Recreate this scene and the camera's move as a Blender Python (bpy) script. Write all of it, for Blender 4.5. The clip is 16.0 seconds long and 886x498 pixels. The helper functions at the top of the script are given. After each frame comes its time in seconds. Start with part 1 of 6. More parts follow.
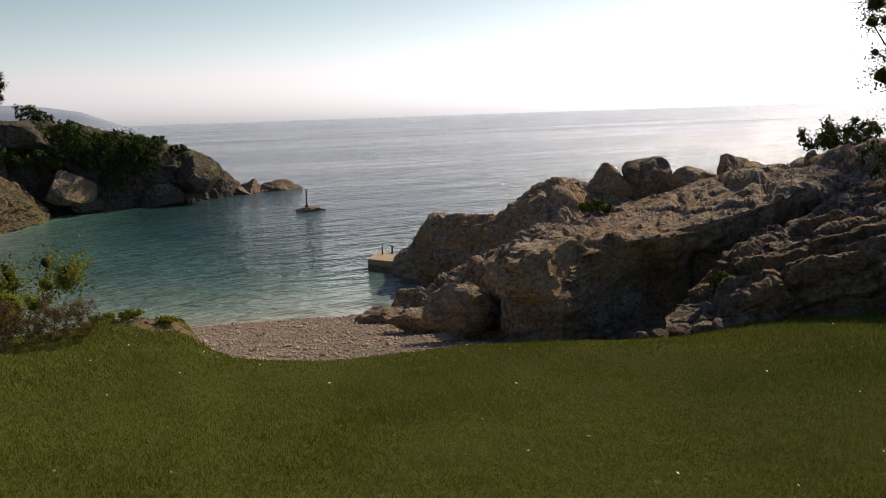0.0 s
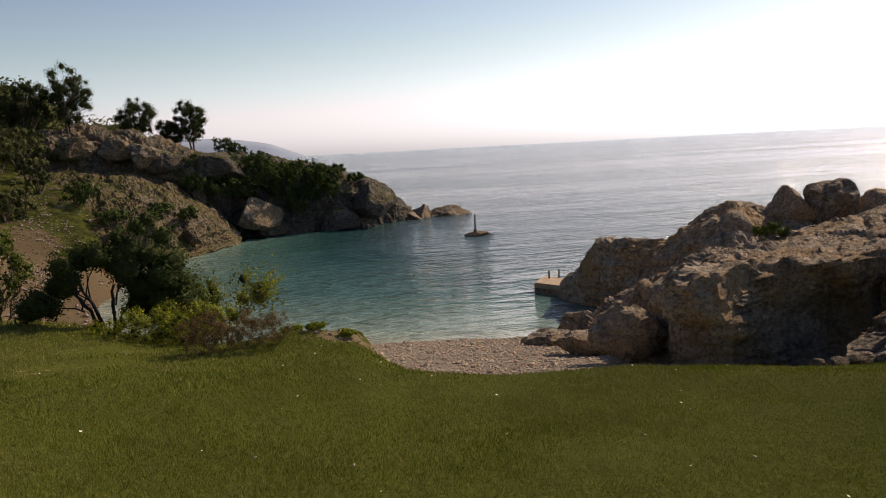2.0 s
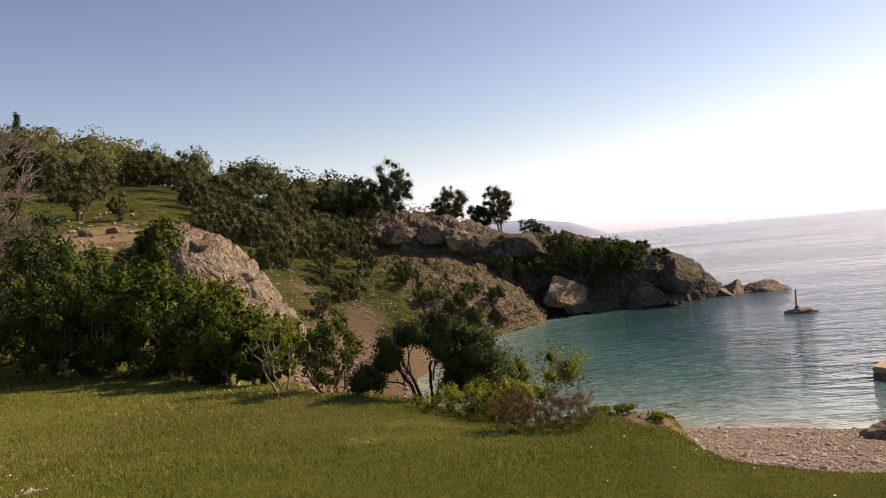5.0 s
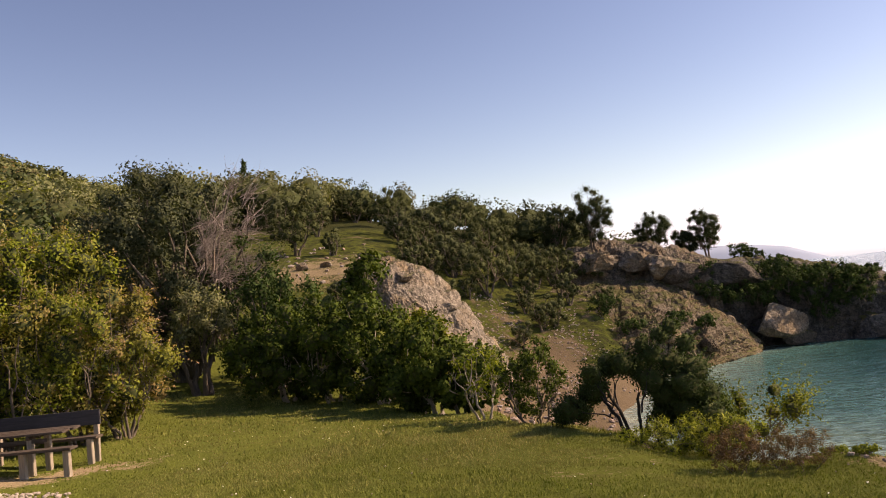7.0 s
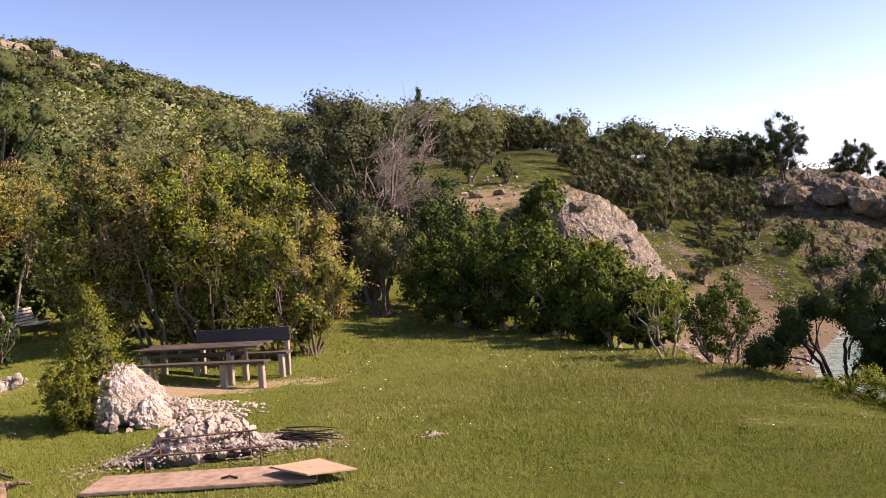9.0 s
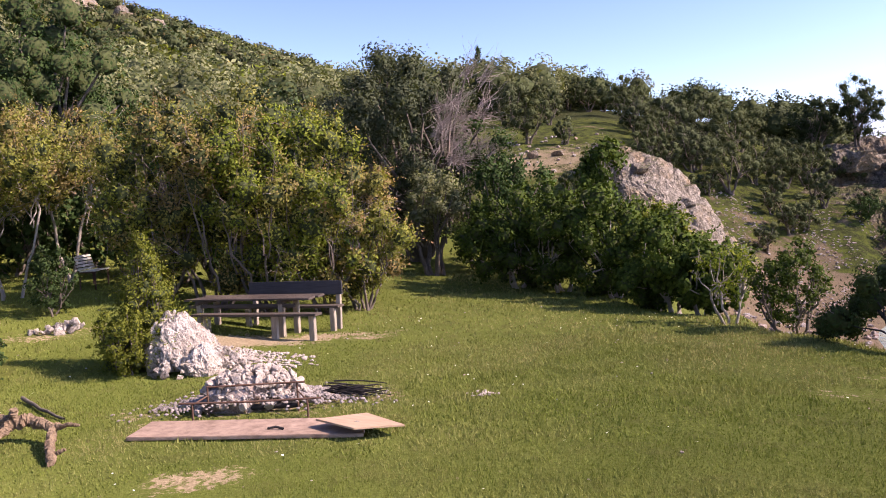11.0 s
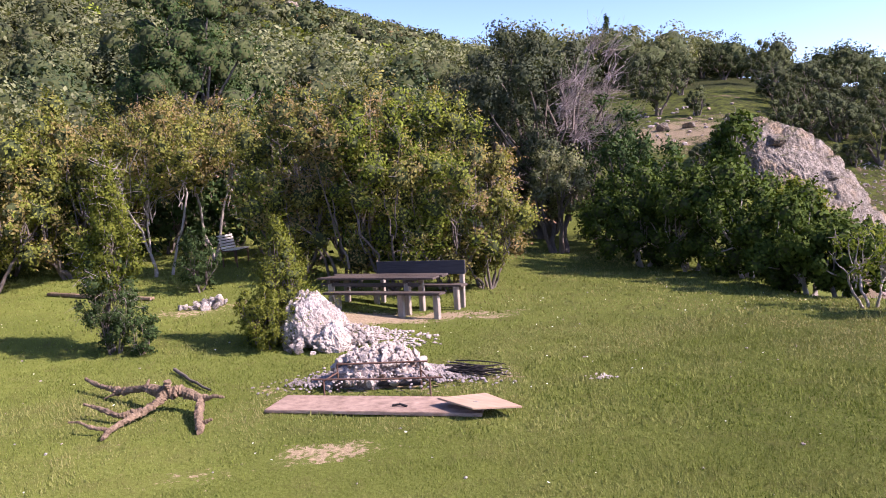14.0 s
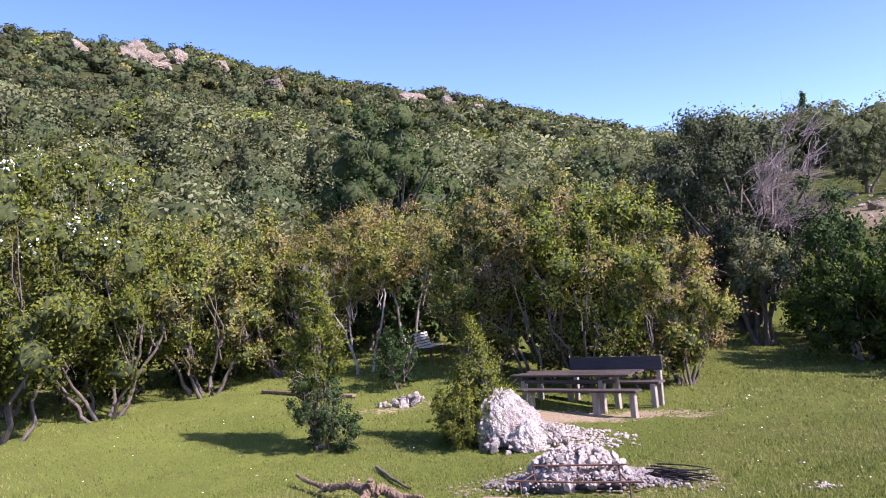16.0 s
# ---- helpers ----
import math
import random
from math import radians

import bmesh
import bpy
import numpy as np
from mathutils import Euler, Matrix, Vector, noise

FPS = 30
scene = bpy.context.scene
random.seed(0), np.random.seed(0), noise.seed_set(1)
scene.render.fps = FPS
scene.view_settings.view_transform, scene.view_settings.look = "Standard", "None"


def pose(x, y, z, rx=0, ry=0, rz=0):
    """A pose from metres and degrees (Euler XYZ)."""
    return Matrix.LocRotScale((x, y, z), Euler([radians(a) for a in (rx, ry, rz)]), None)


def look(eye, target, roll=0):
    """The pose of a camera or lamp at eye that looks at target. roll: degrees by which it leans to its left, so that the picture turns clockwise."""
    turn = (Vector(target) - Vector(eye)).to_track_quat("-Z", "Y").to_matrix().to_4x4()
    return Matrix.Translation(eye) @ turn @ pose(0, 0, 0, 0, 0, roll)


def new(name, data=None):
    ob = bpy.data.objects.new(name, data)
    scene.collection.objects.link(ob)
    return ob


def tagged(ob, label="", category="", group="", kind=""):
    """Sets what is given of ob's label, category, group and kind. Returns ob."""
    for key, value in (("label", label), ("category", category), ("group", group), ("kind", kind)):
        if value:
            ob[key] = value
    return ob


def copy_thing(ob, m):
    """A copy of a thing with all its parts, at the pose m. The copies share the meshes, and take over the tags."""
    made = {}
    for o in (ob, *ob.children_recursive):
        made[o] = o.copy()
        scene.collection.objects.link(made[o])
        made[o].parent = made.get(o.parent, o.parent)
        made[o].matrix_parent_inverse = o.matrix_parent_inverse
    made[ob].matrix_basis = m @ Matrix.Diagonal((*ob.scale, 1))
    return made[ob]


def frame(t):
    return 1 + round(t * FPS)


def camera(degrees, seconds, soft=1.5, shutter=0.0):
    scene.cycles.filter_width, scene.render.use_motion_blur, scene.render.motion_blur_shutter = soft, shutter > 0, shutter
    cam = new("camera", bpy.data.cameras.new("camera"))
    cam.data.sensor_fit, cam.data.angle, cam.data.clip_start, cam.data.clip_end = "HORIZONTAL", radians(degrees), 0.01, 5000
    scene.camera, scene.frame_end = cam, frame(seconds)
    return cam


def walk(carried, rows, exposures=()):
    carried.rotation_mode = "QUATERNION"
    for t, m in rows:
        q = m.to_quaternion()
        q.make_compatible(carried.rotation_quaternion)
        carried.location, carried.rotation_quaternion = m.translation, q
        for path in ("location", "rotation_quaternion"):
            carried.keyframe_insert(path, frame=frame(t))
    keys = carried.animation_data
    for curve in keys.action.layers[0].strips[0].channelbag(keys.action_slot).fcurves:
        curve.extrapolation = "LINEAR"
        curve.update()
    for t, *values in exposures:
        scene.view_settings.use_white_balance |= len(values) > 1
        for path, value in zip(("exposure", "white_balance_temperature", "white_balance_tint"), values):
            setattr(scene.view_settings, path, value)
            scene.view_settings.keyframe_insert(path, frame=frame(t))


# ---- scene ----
FOV = 57.4
PATH = [  # seconds, place, heading to the left of +y, pitch, roll
    (0, 0.081, -0.017, 2.161, -27.48, -9.43, -1.93),
    (0.5, 0.035, -0.008, 2.137, -24.90, -9.02, -2.52),
    (1, 0.002, -0.068, 2.122, -21.97, -8.54, -2.65),
    (1.5, -0.027, -0.235, 2.136, -19.01, -8.08, -2.81),
    (2, -0.053, -0.341, 2.152, -15.67, -7.12, -3.00),
    (2.5, -0.072, -0.323, 2.151, -12.28, -5.94, -3.03),
    (3, -0.084, -0.284, 2.149, -8.84, -4.85, -3.32),
    (3.5, -0.086, -0.285, 2.156, -5.42, -3.72, -3.62),
    (4, -0.072, -0.342, 2.172, -1.88, -2.62, -4.17),
    (6.5, -0.122, -0.130, 2.133, 15.41, 3.04, -5.91),
    (7, -0.147, -0.080, 2.129, 18.89, 3.35, -6.05),
    (7.5, -0.202, -0.010, 2.136, 22.50, 2.99, -6.01),
    (8, -0.284, 0.047, 2.152, 25.73, 1.85, -5.52),
    (8.5, -0.365, 0.097, 2.158, 28.81, 0.66, -5.05),
    (9, -0.430, 0.146, 2.153, 31.27, -0.58, -4.63),
    (11.5, -0.635, 0.528, 2.041, 36.31, -3.66, -3.18),
    (12, -0.635, 0.610, 2.047, 37.64, -4.62, -3.35),
    (12.5, -0.621, 0.618, 2.078, 38.79, -5.51, -3.41),
    (13, -0.562, 0.538, 2.125, 40.20, -5.56, -3.56),
    (13.5, -0.474, 0.412, 2.162, 41.62, -5.38, -3.61),
    (14, -0.424, 0.332, 2.180, 44.41, -4.32, -3.88),
    (14.5, -0.408, 0.300, 2.194, 47.36, -3.31, -4.24),
    (15, -0.394, 0.273, 2.214, 50.31, -2.32, -4.72),
    (15.5, -0.378, 0.255, 2.240, 53.50, -0.27, -5.20),
    (16, -0.357, 0.252, 2.266, 57.13, 3.28, -5.64),
]


def aim(x, y, z, heading, pitch, roll):
    a, b = radians(heading), radians(pitch)
    ahead = Vector((-math.sin(a) * math.cos(b), math.cos(a) * math.cos(b), math.sin(b)))
    return look((x, y, z), Vector((x, y, z)) + ahead * 5, roll)


cam = camera(FOV, 16.0, soft=1.0)
walk(cam, [(row[0], aim(*row[1:])) for row in PATH],
     exposures=[(0, -0.3, 8200, 16), (2, -0.15, 8400, 19), (4, 0.18, 8700, 24), (6.5, 0.5, 8700, 28), (7.5, 0.63, 8600, 28), (9, 1.0, 7350, 33), (11.5, 1.12, 6350, 35), (12.5, 1.2, 6150, 37), (14, 1.2, 5900, 37), (16, 1.15, 5550, 36)])

# ---- light ----
SUN_AZ, SUN_EL = 66.0, 38.0          # degrees to the right of +y, above the horizon
world = bpy.data.worlds.new("sky")
scene.world = world
world.use_nodes = True
wn = world.node_tree.nodes
sky = wn.new("ShaderNodeTexSky")
sky.sky_type = "NISHITA"
sky.sun_disc = False
sky.sun_elevation, sky.sun_rotation = radians(SUN_EL), radians(SUN_AZ)
sky.air_density, sky.dust_density, sky.ozone_density = 1.0, 0.6, 1.6
wn["Background"].inputs["Strength"].default_value = 0.107
wl = world.node_tree.links


def sky_math(op, a, b):
    m = wn.new("ShaderNodeMath")
    m.operation = op
    for i, v in enumerate((a, b)):
        if isinstance(v, (int, float)):
            m.inputs[i].default_value = v
        else:
            wl.new(v, m.inputs[i])
    return m.outputs[0]


# summer haze: the low sky goes white instead of yellow, the high sky is a clear deep blue
rgb = wn.new("ShaderNodeSeparateColor")
wl.new(sky.outputs[0], rgb.inputs[0])
red, green, blue = rgb.outputs
less_red = sky_math("POWER", sky_math("MINIMUM", sky_math("DIVIDE", red, blue), 1.0), 0.31)
less_green = sky_math("POWER", sky_math("MINIMUM", sky_math("DIVIDE", green, blue), 1.0), 0.38)
mix_rgb = wn.new("ShaderNodeCombineColor")
wl.new(sky_math("MULTIPLY", sky_math("MINIMUM", red, sky_math("MULTIPLY", green, 0.9)), less_red), mix_rgb.inputs[0])
wl.new(sky_math("MULTIPLY", green, less_green), mix_rgb.inputs[1])
wl.new(sky_math("MAXIMUM", blue, sky_math("MULTIPLY", green, 1.2)), mix_rgb.inputs[2])
glare = wn.new("ShaderNodeVectorMath")
glare.operation = "SCALE"
wl.new(mix_rgb.outputs[0], glare.inputs[0])
wl.new(sky_math("POWER", sky_math("DIVIDE", green, 2.3), 0.32), glare.inputs["Scale"])
wl.new(glare.outputs[0], wn["Background"].inputs["Color"])
sun = new("sun", bpy.data.lights.new("sun", "SUN"))
sun.data.energy, sun.data.angle, sun.data.color = 5.0, radians(0.6), (1.0, 0.9, 0.74)
to_sun = Vector((math.sin(radians(SUN_AZ)) * math.cos(radians(SUN_EL)), math.cos(radians(SUN_AZ)) * math.cos(radians(SUN_EL)), math.sin(radians(SUN_EL))))
sun.matrix_world = look(to_sun * 60, (0, 0, 0))


# ---- materials ----
def material(name, rough=0.8, spec=0.3):
    m = bpy.data.materials.new(name)
    m.use_nodes = True
    n, l = m.node_tree.nodes, m.node_tree.links
    b = n["Principled BSDF"]
    b.inputs["Roughness"].default_value = rough
    b.inputs["Specular IOR Level"].default_value = spec
    return m, n, l, b


def coords(n, l, scale=1.0, kind="Object"):
    t = n.new("ShaderNodeTexCoord")
    mp = n.new("ShaderNodeMapping")
    mp.inputs["Scale"].default_value = (scale, scale, scale) if isinstance(scale, (int, float)) else scale
    l.new(t.outputs[kind], mp.inputs[0])
    return mp.outputs[0]


def noise_tex(n, l, vec, scale, detail=6.0, rough=0.6):
    t = n.new("ShaderNodeTexNoise")
    t.inputs["Scale"].default_value, t.inputs["Detail"].default_value, t.inputs["Roughness"].default_value = scale, detail, rough
    l.new(vec, t.inputs["Vector"])
    return t.outputs["Fac"]


def ramp(n, l, fac, stops):
    r = n.new("ShaderNodeValToRGB")
    while len(r.color_ramp.elements) < len(stops):
        r.color_ramp.elements.new(0.5)
    for e, (p, c) in zip(r.color_ramp.elements, stops):
        e.position, e.color = p, (*c, 1)
    l.new(fac, r.inputs[0])
    return r.outputs[0]


def mixed(n, l, fac, a, b, mode="MIX"):
    m = n.new("ShaderNodeMix")
    m.data_type, m.blend_type = "RGBA", mode
    for sock, v in ((m.inputs[0], fac), (m.inputs[6], a), (m.inputs[7], b)):
        if isinstance(v, (int, float)):
            sock.default_value = v
        elif isinstance(v, tuple):
            sock.default_value = (*v, 1)
        else:
            l.new(v, sock)
    return m.outputs[2]


def bumped(n, l, b, height, strength, distance, normal=None):
    k = n.new("ShaderNodeBump")
    k.inputs["Strength"].default_value, k.inputs["Distance"].default_value = strength, distance
    l.new(height, k.inputs["Height"])
    if normal is not None:
        l.new(normal, k.inputs["Normal"])
    l.new(k.outputs[0], b.inputs["Normal"])
    return k.outputs[0]


def rock_material(name, dark, mid, light, ochre, grain=1.0, bump=1.0, turf=0.0):
    m, n, l, b = material(name, 0.92, 0.2)
    v = coords(n, l)
    big = noise_tex(n, l, v, 0.7 * grain, 5)
    fine = noise_tex(n, l, v, 6.0 * grain, 10, 0.72)
    col = ramp(n, l, fine, [(0.28, dark), (0.5, mid), (0.74, light)])
    stain = ramp(n, l, big, [(0.46, (0, 0, 0)), (0.58, (1, 1, 1))])
    col = mixed(n, l, stain, col, mixed(n, l, 0.68, col, ochre))
    lich = ramp(n, l, noise_tex(n, l, v, 2.3 * grain, 8, 0.7), [(0.56, (0, 0, 0)), (0.66, (1, 1, 1))])
    col = mixed(n, l, lich, col, mixed(n, l, 0.5, col, dark))
    drip = ramp(n, l, noise_tex(n, l, coords(n, l, (2.6, 2.6, 0.5)), 1.3 * grain, 6, 0.6), [(0.54, (0, 0, 0)), (0.64, (0.75, 0.75, 0.75))])
    col = mixed(n, l, drip, col, mixed(n, l, 0.62, col, tuple(0.7 * c for c in dark)))
    pits = n.new("ShaderNodeTexVoronoi")
    pits.feature = "DISTANCE_TO_EDGE"
    pits.inputs["Scale"].default_value = 1.5 * grain
    bent = n.new("ShaderNodeVectorMath")
    bent.operation = "ADD"
    bend = n.new("ShaderNodeTexNoise")
    bend.inputs["Scale"].default_value, bend.inputs["Detail"].default_value = 3.0 * grain, 5.0
    flatv = coords(n, l, (0.7, 0.7, 1.7))
    l.new(flatv, bend.inputs["Vector"])
    l.new(flatv, bent.inputs[0])
    l.new(bend.outputs["Color"], bent.inputs[1])
    l.new(bent.outputs[0], pits.inputs["Vector"])
    joint = ramp(n, l, pits.outputs["Distance"], [(0.0, (0.5, 0.5, 0.5)), (0.035, (0, 0, 0))])
    col = mixed(n, l, joint, col, tuple(0.35 * c for c in dark))
    speck = noise_tex(n, l, v, 19.0 * grain, 6, 0.7)
    col = mixed(n, l, 1.0, col, ramp(n, l, speck, [(0.34, (0.42, 0.4, 0.38)), (0.5, (0.95, 0.95, 0.95)), (0.68, (1.3, 1.28, 1.24))]), "MULTIPLY")
    info = n.new("ShaderNodeObjectInfo")
    col = mixed(n, l, 1.0, col, ramp(n, l, info.outputs["Random"], [(0.0, (0.62, 0.6, 0.6)), (0.5, (0.95, 0.92, 0.9)), (1.0, (1.05, 1.02, 1.0))]), "MULTIPLY")
    if turf:  # grass and scrub that hold on the ledges
        geo = n.new("ShaderNodeNewGeometry")
        axis = n.new("ShaderNodeSeparateXYZ")
        l.new(geo.outputs["Normal"], axis.inputs[0])
        flat = ramp(n, l, axis.outputs[2], [(turf, (0, 0, 0)), (turf + 0.15, (1, 1, 1))])
        patchy = ramp(n, l, noise_tex(n, l, v, 0.5, 5, 0.65), [(0.42, (0, 0, 0)), (0.5, (1, 1, 1))])
        green = ramp(n, l, noise_tex(n, l, v, 5.0, 6, 0.7), [(0.3, (0.03, 0.034, 0.01)), (0.7, (0.12, 0.115, 0.04))])
        col = mixed(n, l, mixed(n, l, 1.0, flat, patchy, "MULTIPLY"), col, green)
    l.new(col, b.inputs["Base Color"])
    vor = n.new("ShaderNodeTexVoronoi")
    vor.feature = "DISTANCE_TO_EDGE"
    vor.inputs["Scale"].default_value = 2.2 * grain
    warp = n.new("ShaderNodeVectorMath")
    warp.operation = "ADD"
    w3 = n.new("ShaderNodeTexNoise")
    w3.inputs["Scale"].default_value = 2.0 * grain
    l.new(v, w3.inputs["Vector"])
    l.new(v, warp.inputs[0])
    l.new(w3.outputs["Color"], warp.inputs[1])
    l.new(warp.outputs[0], vor.inputs["Vector"])
    crack = ramp(n, l, vor.outputs["Distance"], [(0.0, (0, 0, 0)), (0.07, (1, 1, 1))])
    nb = bumped(n, l, b, crack, 0.35 * bump, 0.06 / grain)
    nb = bumped(n, l, b, fine, 0.9 * bump, 0.10 / grain, nb)
    bumped(n, l, b, speck, 0.7 * bump, 0.035 / grain, nb)
    return m


def leaf_material(name, a, b_, c, glow=0.35, tint=(0.25, 0.2, 0.1)):
    """Leaves: colour varies leaf by leaf (tint) and plant by plant (tone)."""
    m, n, l, b = material(name, 0.75, 0.05)
    a = tuple(0.65 * p + 0.35 * q for p, q in zip(a, b_))
    c = tuple(0.5 * p + 0.5 * q for p, q in zip(c, b_))
    geo = n.new("ShaderNodeNewGeometry")
    col = ramp(n, l, geo.outputs["Random Per Island"], [(0.0, a), (0.55, b_), (1.0, c)])
    at = n.new("ShaderNodeAttribute")
    at.attribute_name = "tint"
    col = mixed(n, l, at.outputs["Fac"], col, tint)
    depth = n.new("ShaderNodeAttribute")
    depth.attribute_name = "tone"
    gain = n.new("ShaderNodeMath")
    gain.inputs[1].default_value = 1.0
    l.new(depth.outputs["Fac"], gain.inputs[0])
    own = n.new("ShaderNodeVectorMath")
    own.operation = "SCALE"
    l.new(col, own.inputs[0])
    l.new(gain.outputs[0], own.inputs["Scale"])
    col = own.outputs[0]
    l.new(col, b.inputs["Base Color"])
    tr = n.new("ShaderNodeBsdfTranslucent")
    l.new(mixed(n, l, 1.0, col, (1.7, 1.9, 0.7), "MULTIPLY"), tr.inputs["Color"])
    mx = n.new("ShaderNodeMixShader")
    mx.inputs[0].default_value = glow
    l.new(b.outputs[0], mx.inputs[1])
    l.new(tr.outputs[0], mx.inputs[2])
    l.new(mx.outputs[0], n["Material Output"].inputs[0])
    return m


def grained(name, dark, light, rough=0.8, stretch=(1, 1, 1), scale=8.0, bump=0.3, dist=0.01):
    m, n, l, b = material(name, rough, 0.25)
    v = coords(n, l, stretch)
    f = noise_tex(n, l, v, scale, 8, 0.65)
    g = noise_tex(n, l, coords(n, l), 1.3, 3)
    col = ramp(n, l, f, [(0.3, dark), (0.7, light)])
    col = mixed(n, l, 0.35, col, ramp(n, l, g, [(0.3, dark), (0.7, light)]))
    l.new(col, b.inputs["Base Color"])
    bumped(n, l, b, f, bump, dist)
    return m


ROCK_NEAR = rock_material("rock_near", (0.1, 0.085, 0.066), (0.4, 0.345, 0.275), (0.64, 0.57, 0.48), (0.42, 0.28, 0.15))
ROCK_DARK = rock_material("rock_dark", (0.07, 0.06, 0.05), (0.24, 0.21, 0.175), (0.44, 0.395, 0.335), (0.3, 0.2, 0.11))
ROCK_FAR = rock_material("rock_far", (0.04, 0.037, 0.033), (0.16, 0.15, 0.136), (0.36, 0.345, 0.32), (0.15, 0.125, 0.1), 0.6, 1.2, 0.62)
ROCK_PALE = rock_material("rock_pale", (0.085, 0.076, 0.064), (0.28, 0.245, 0.195), (0.47, 0.42, 0.35), (0.3, 0.215, 0.12), 0.8, 1.3, 0.8)
ROCK_EARTH = rock_material("rock_earth", (0.05, 0.04, 0.026), (0.15, 0.125, 0.09), (0.31, 0.27, 0.21), (0.19, 0.135, 0.07), 0.7, 1.0, 0.58)
ROCK_WHITE = rock_material("rock_white", (0.26, 0.235, 0.22), (0.62, 0.56, 0.49), (0.78, 0.72, 0.64), (0.54, 0.45, 0.36), 2.5, 1.0)
WHITE_STONE = grained("white_stone", (0.19, 0.155, 0.125), (0.54, 0.46, 0.385), 0.9, scale=7, bump=0.6, dist=0.03)
STONE = rock_material("stone", (0.13, 0.12, 0.11), (0.38, 0.345, 0.315), (0.58, 0.53, 0.49), (0.38, 0.26, 0.2), 3.0, 0.6)
CONCRETE = grained("concrete", (0.28, 0.21, 0.15), (0.5, 0.4, 0.3), 0.9, scale=5)
BARK = grained("bark", (0.06, 0.045, 0.035), (0.2, 0.165, 0.13), 0.9, (6, 6, 1.2), 5, 0.8, 0.03)
BARK_PALE = grained("bark_pale", (0.16, 0.13, 0.10), (0.42, 0.37, 0.31), 0.9, (6, 6, 1.2), 5, 0.7, 0.03)
TWIG_GREY = grained("twig_grey", (0.2, 0.155, 0.135), (0.4, 0.33, 0.29), 0.9, scale=3)
TWIG = grained("twig", (0.13, 0.1, 0.075), (0.3, 0.235, 0.18), 0.9, scale=3)
DRIFTWOOD = grained("driftwood", (0.035, 0.022, 0.012), (0.34, 0.235, 0.145), 0.9, (1, 1, 1), 22, 1.0, 0.02)
WOOD_GREY = grained("wood_grey", (0.03, 0.023, 0.018), (0.135, 0.103, 0.08), 0.75, (1.2, 14, 14), 3, 0.5, 0.01)
WOOD_DARK = grained("wood_dark", (0.03, 0.028, 0.03), (0.075, 0.068, 0.07), 0.7, (1.2, 14, 14), 3, 0.4, 0.01)
WOOD_PALE = grained("wood_pale", (0.17, 0.14, 0.105), (0.42, 0.355, 0.275), 0.8, (14, 14, 1.2), 3, 0.5, 0.01)
BOARD = grained("weathered_board", (0.13, 0.08, 0.055), (0.46, 0.325, 0.235), 0.85, (3, 3, 9), 3, 0.6, 0.01)
PLYWOOD = grained("plywood", (0.32, 0.21, 0.13), (0.5, 0.35, 0.23), 0.75, (1.5, 8, 8), 2, 0.2, 0.004)
CREAM = grained("cream_paint", (0.55, 0.5, 0.4), (0.8, 0.76, 0.66), 0.6, scale=6, bump=0.1)
RUST = grained("rusted_iron", (0.05, 0.03, 0.022), (0.16, 0.085, 0.055), 0.85, scale=20, bump=0.5, dist=0.004)
INNER_SHADE = grained("crown_shade", (0.022, 0.03, 0.008), (0.07, 0.082, 0.026), 0.95, scale=9)  # painted shade of a crown's inside, on hulls of close foliage
CHAR = grained("charred_wood", (0.012, 0.011, 0.011), (0.05, 0.042, 0.038), 0.95, scale=9, bump=0.8, dist=0.02)

LEAF_SHRUB = leaf_material("leaf_shrub", (0.06, 0.08, 0.011), (0.148, 0.18, 0.024), (0.3, 0.3, 0.055), 0.2, (0.27, 0.15, 0.095))
LEAF_FRESH = leaf_material("leaf_fresh", (0.05, 0.066, 0.009), (0.105, 0.122, 0.016), (0.2, 0.19, 0.03), 0.17, (0.16, 0.16, 0.03))
LEAF_BROAD = leaf_material("leaf_broad", (0.02, 0.034, 0.007), (0.05, 0.077, 0.013), (0.125, 0.15, 0.03), 0.1, (0.06, 0.09, 0.02))
LEAF_DARK = leaf_material("leaf_dark", (0.018, 0.036, 0.012), (0.04, 0.068, 0.02), (0.075, 0.11, 0.032), 0.1, (0.04, 0.05, 0.02))
LEAF_OLIVE = leaf_material("leaf_olive", (0.125, 0.13, 0.06), (0.17, 0.174, 0.084), (0.21, 0.208, 0.11), 0.17, (0.06, 0.08, 0.03))
LEAF_OAK = leaf_material("leaf_oak", (0.03, 0.046, 0.02), (0.05, 0.072, 0.03), (0.08, 0.105, 0.045), 0.1, (0.12, 0.085, 0.05))
LEAF_SLOPE = leaf_material("leaf_slope", (0.042, 0.05, 0.02), (0.068, 0.076, 0.032), (0.105, 0.11, 0.052), 0.12, (0.04, 0.048, 0.018))
LEAF_GREY = leaf_material("leaf_grey", (0.04, 0.048, 0.024), (0.066, 0.078, 0.04), (0.11, 0.122, 0.066), 0.1, (0.1, 0.085, 0.07))
LEAF_PINE = leaf_material("leaf_pine", (0.014, 0.024, 0.012), (0.03, 0.042, 0.02), (0.055, 0.065, 0.032), 0.2, (0.05, 0.05, 0.02))
LEAF_DRY = leaf_material("leaf_dry", (0.07, 0.042, 0.025), (0.12, 0.075, 0.045), (0.19, 0.12, 0.07), 0.2, (0.1, 0.1, 0.04))
PETAL = leaf_material("petal", (0.7, 0.7, 0.66), (0.8, 0.8, 0.76), (0.82, 0.82, 0.8), 0.3, (0.8, 0.8, 0.75))
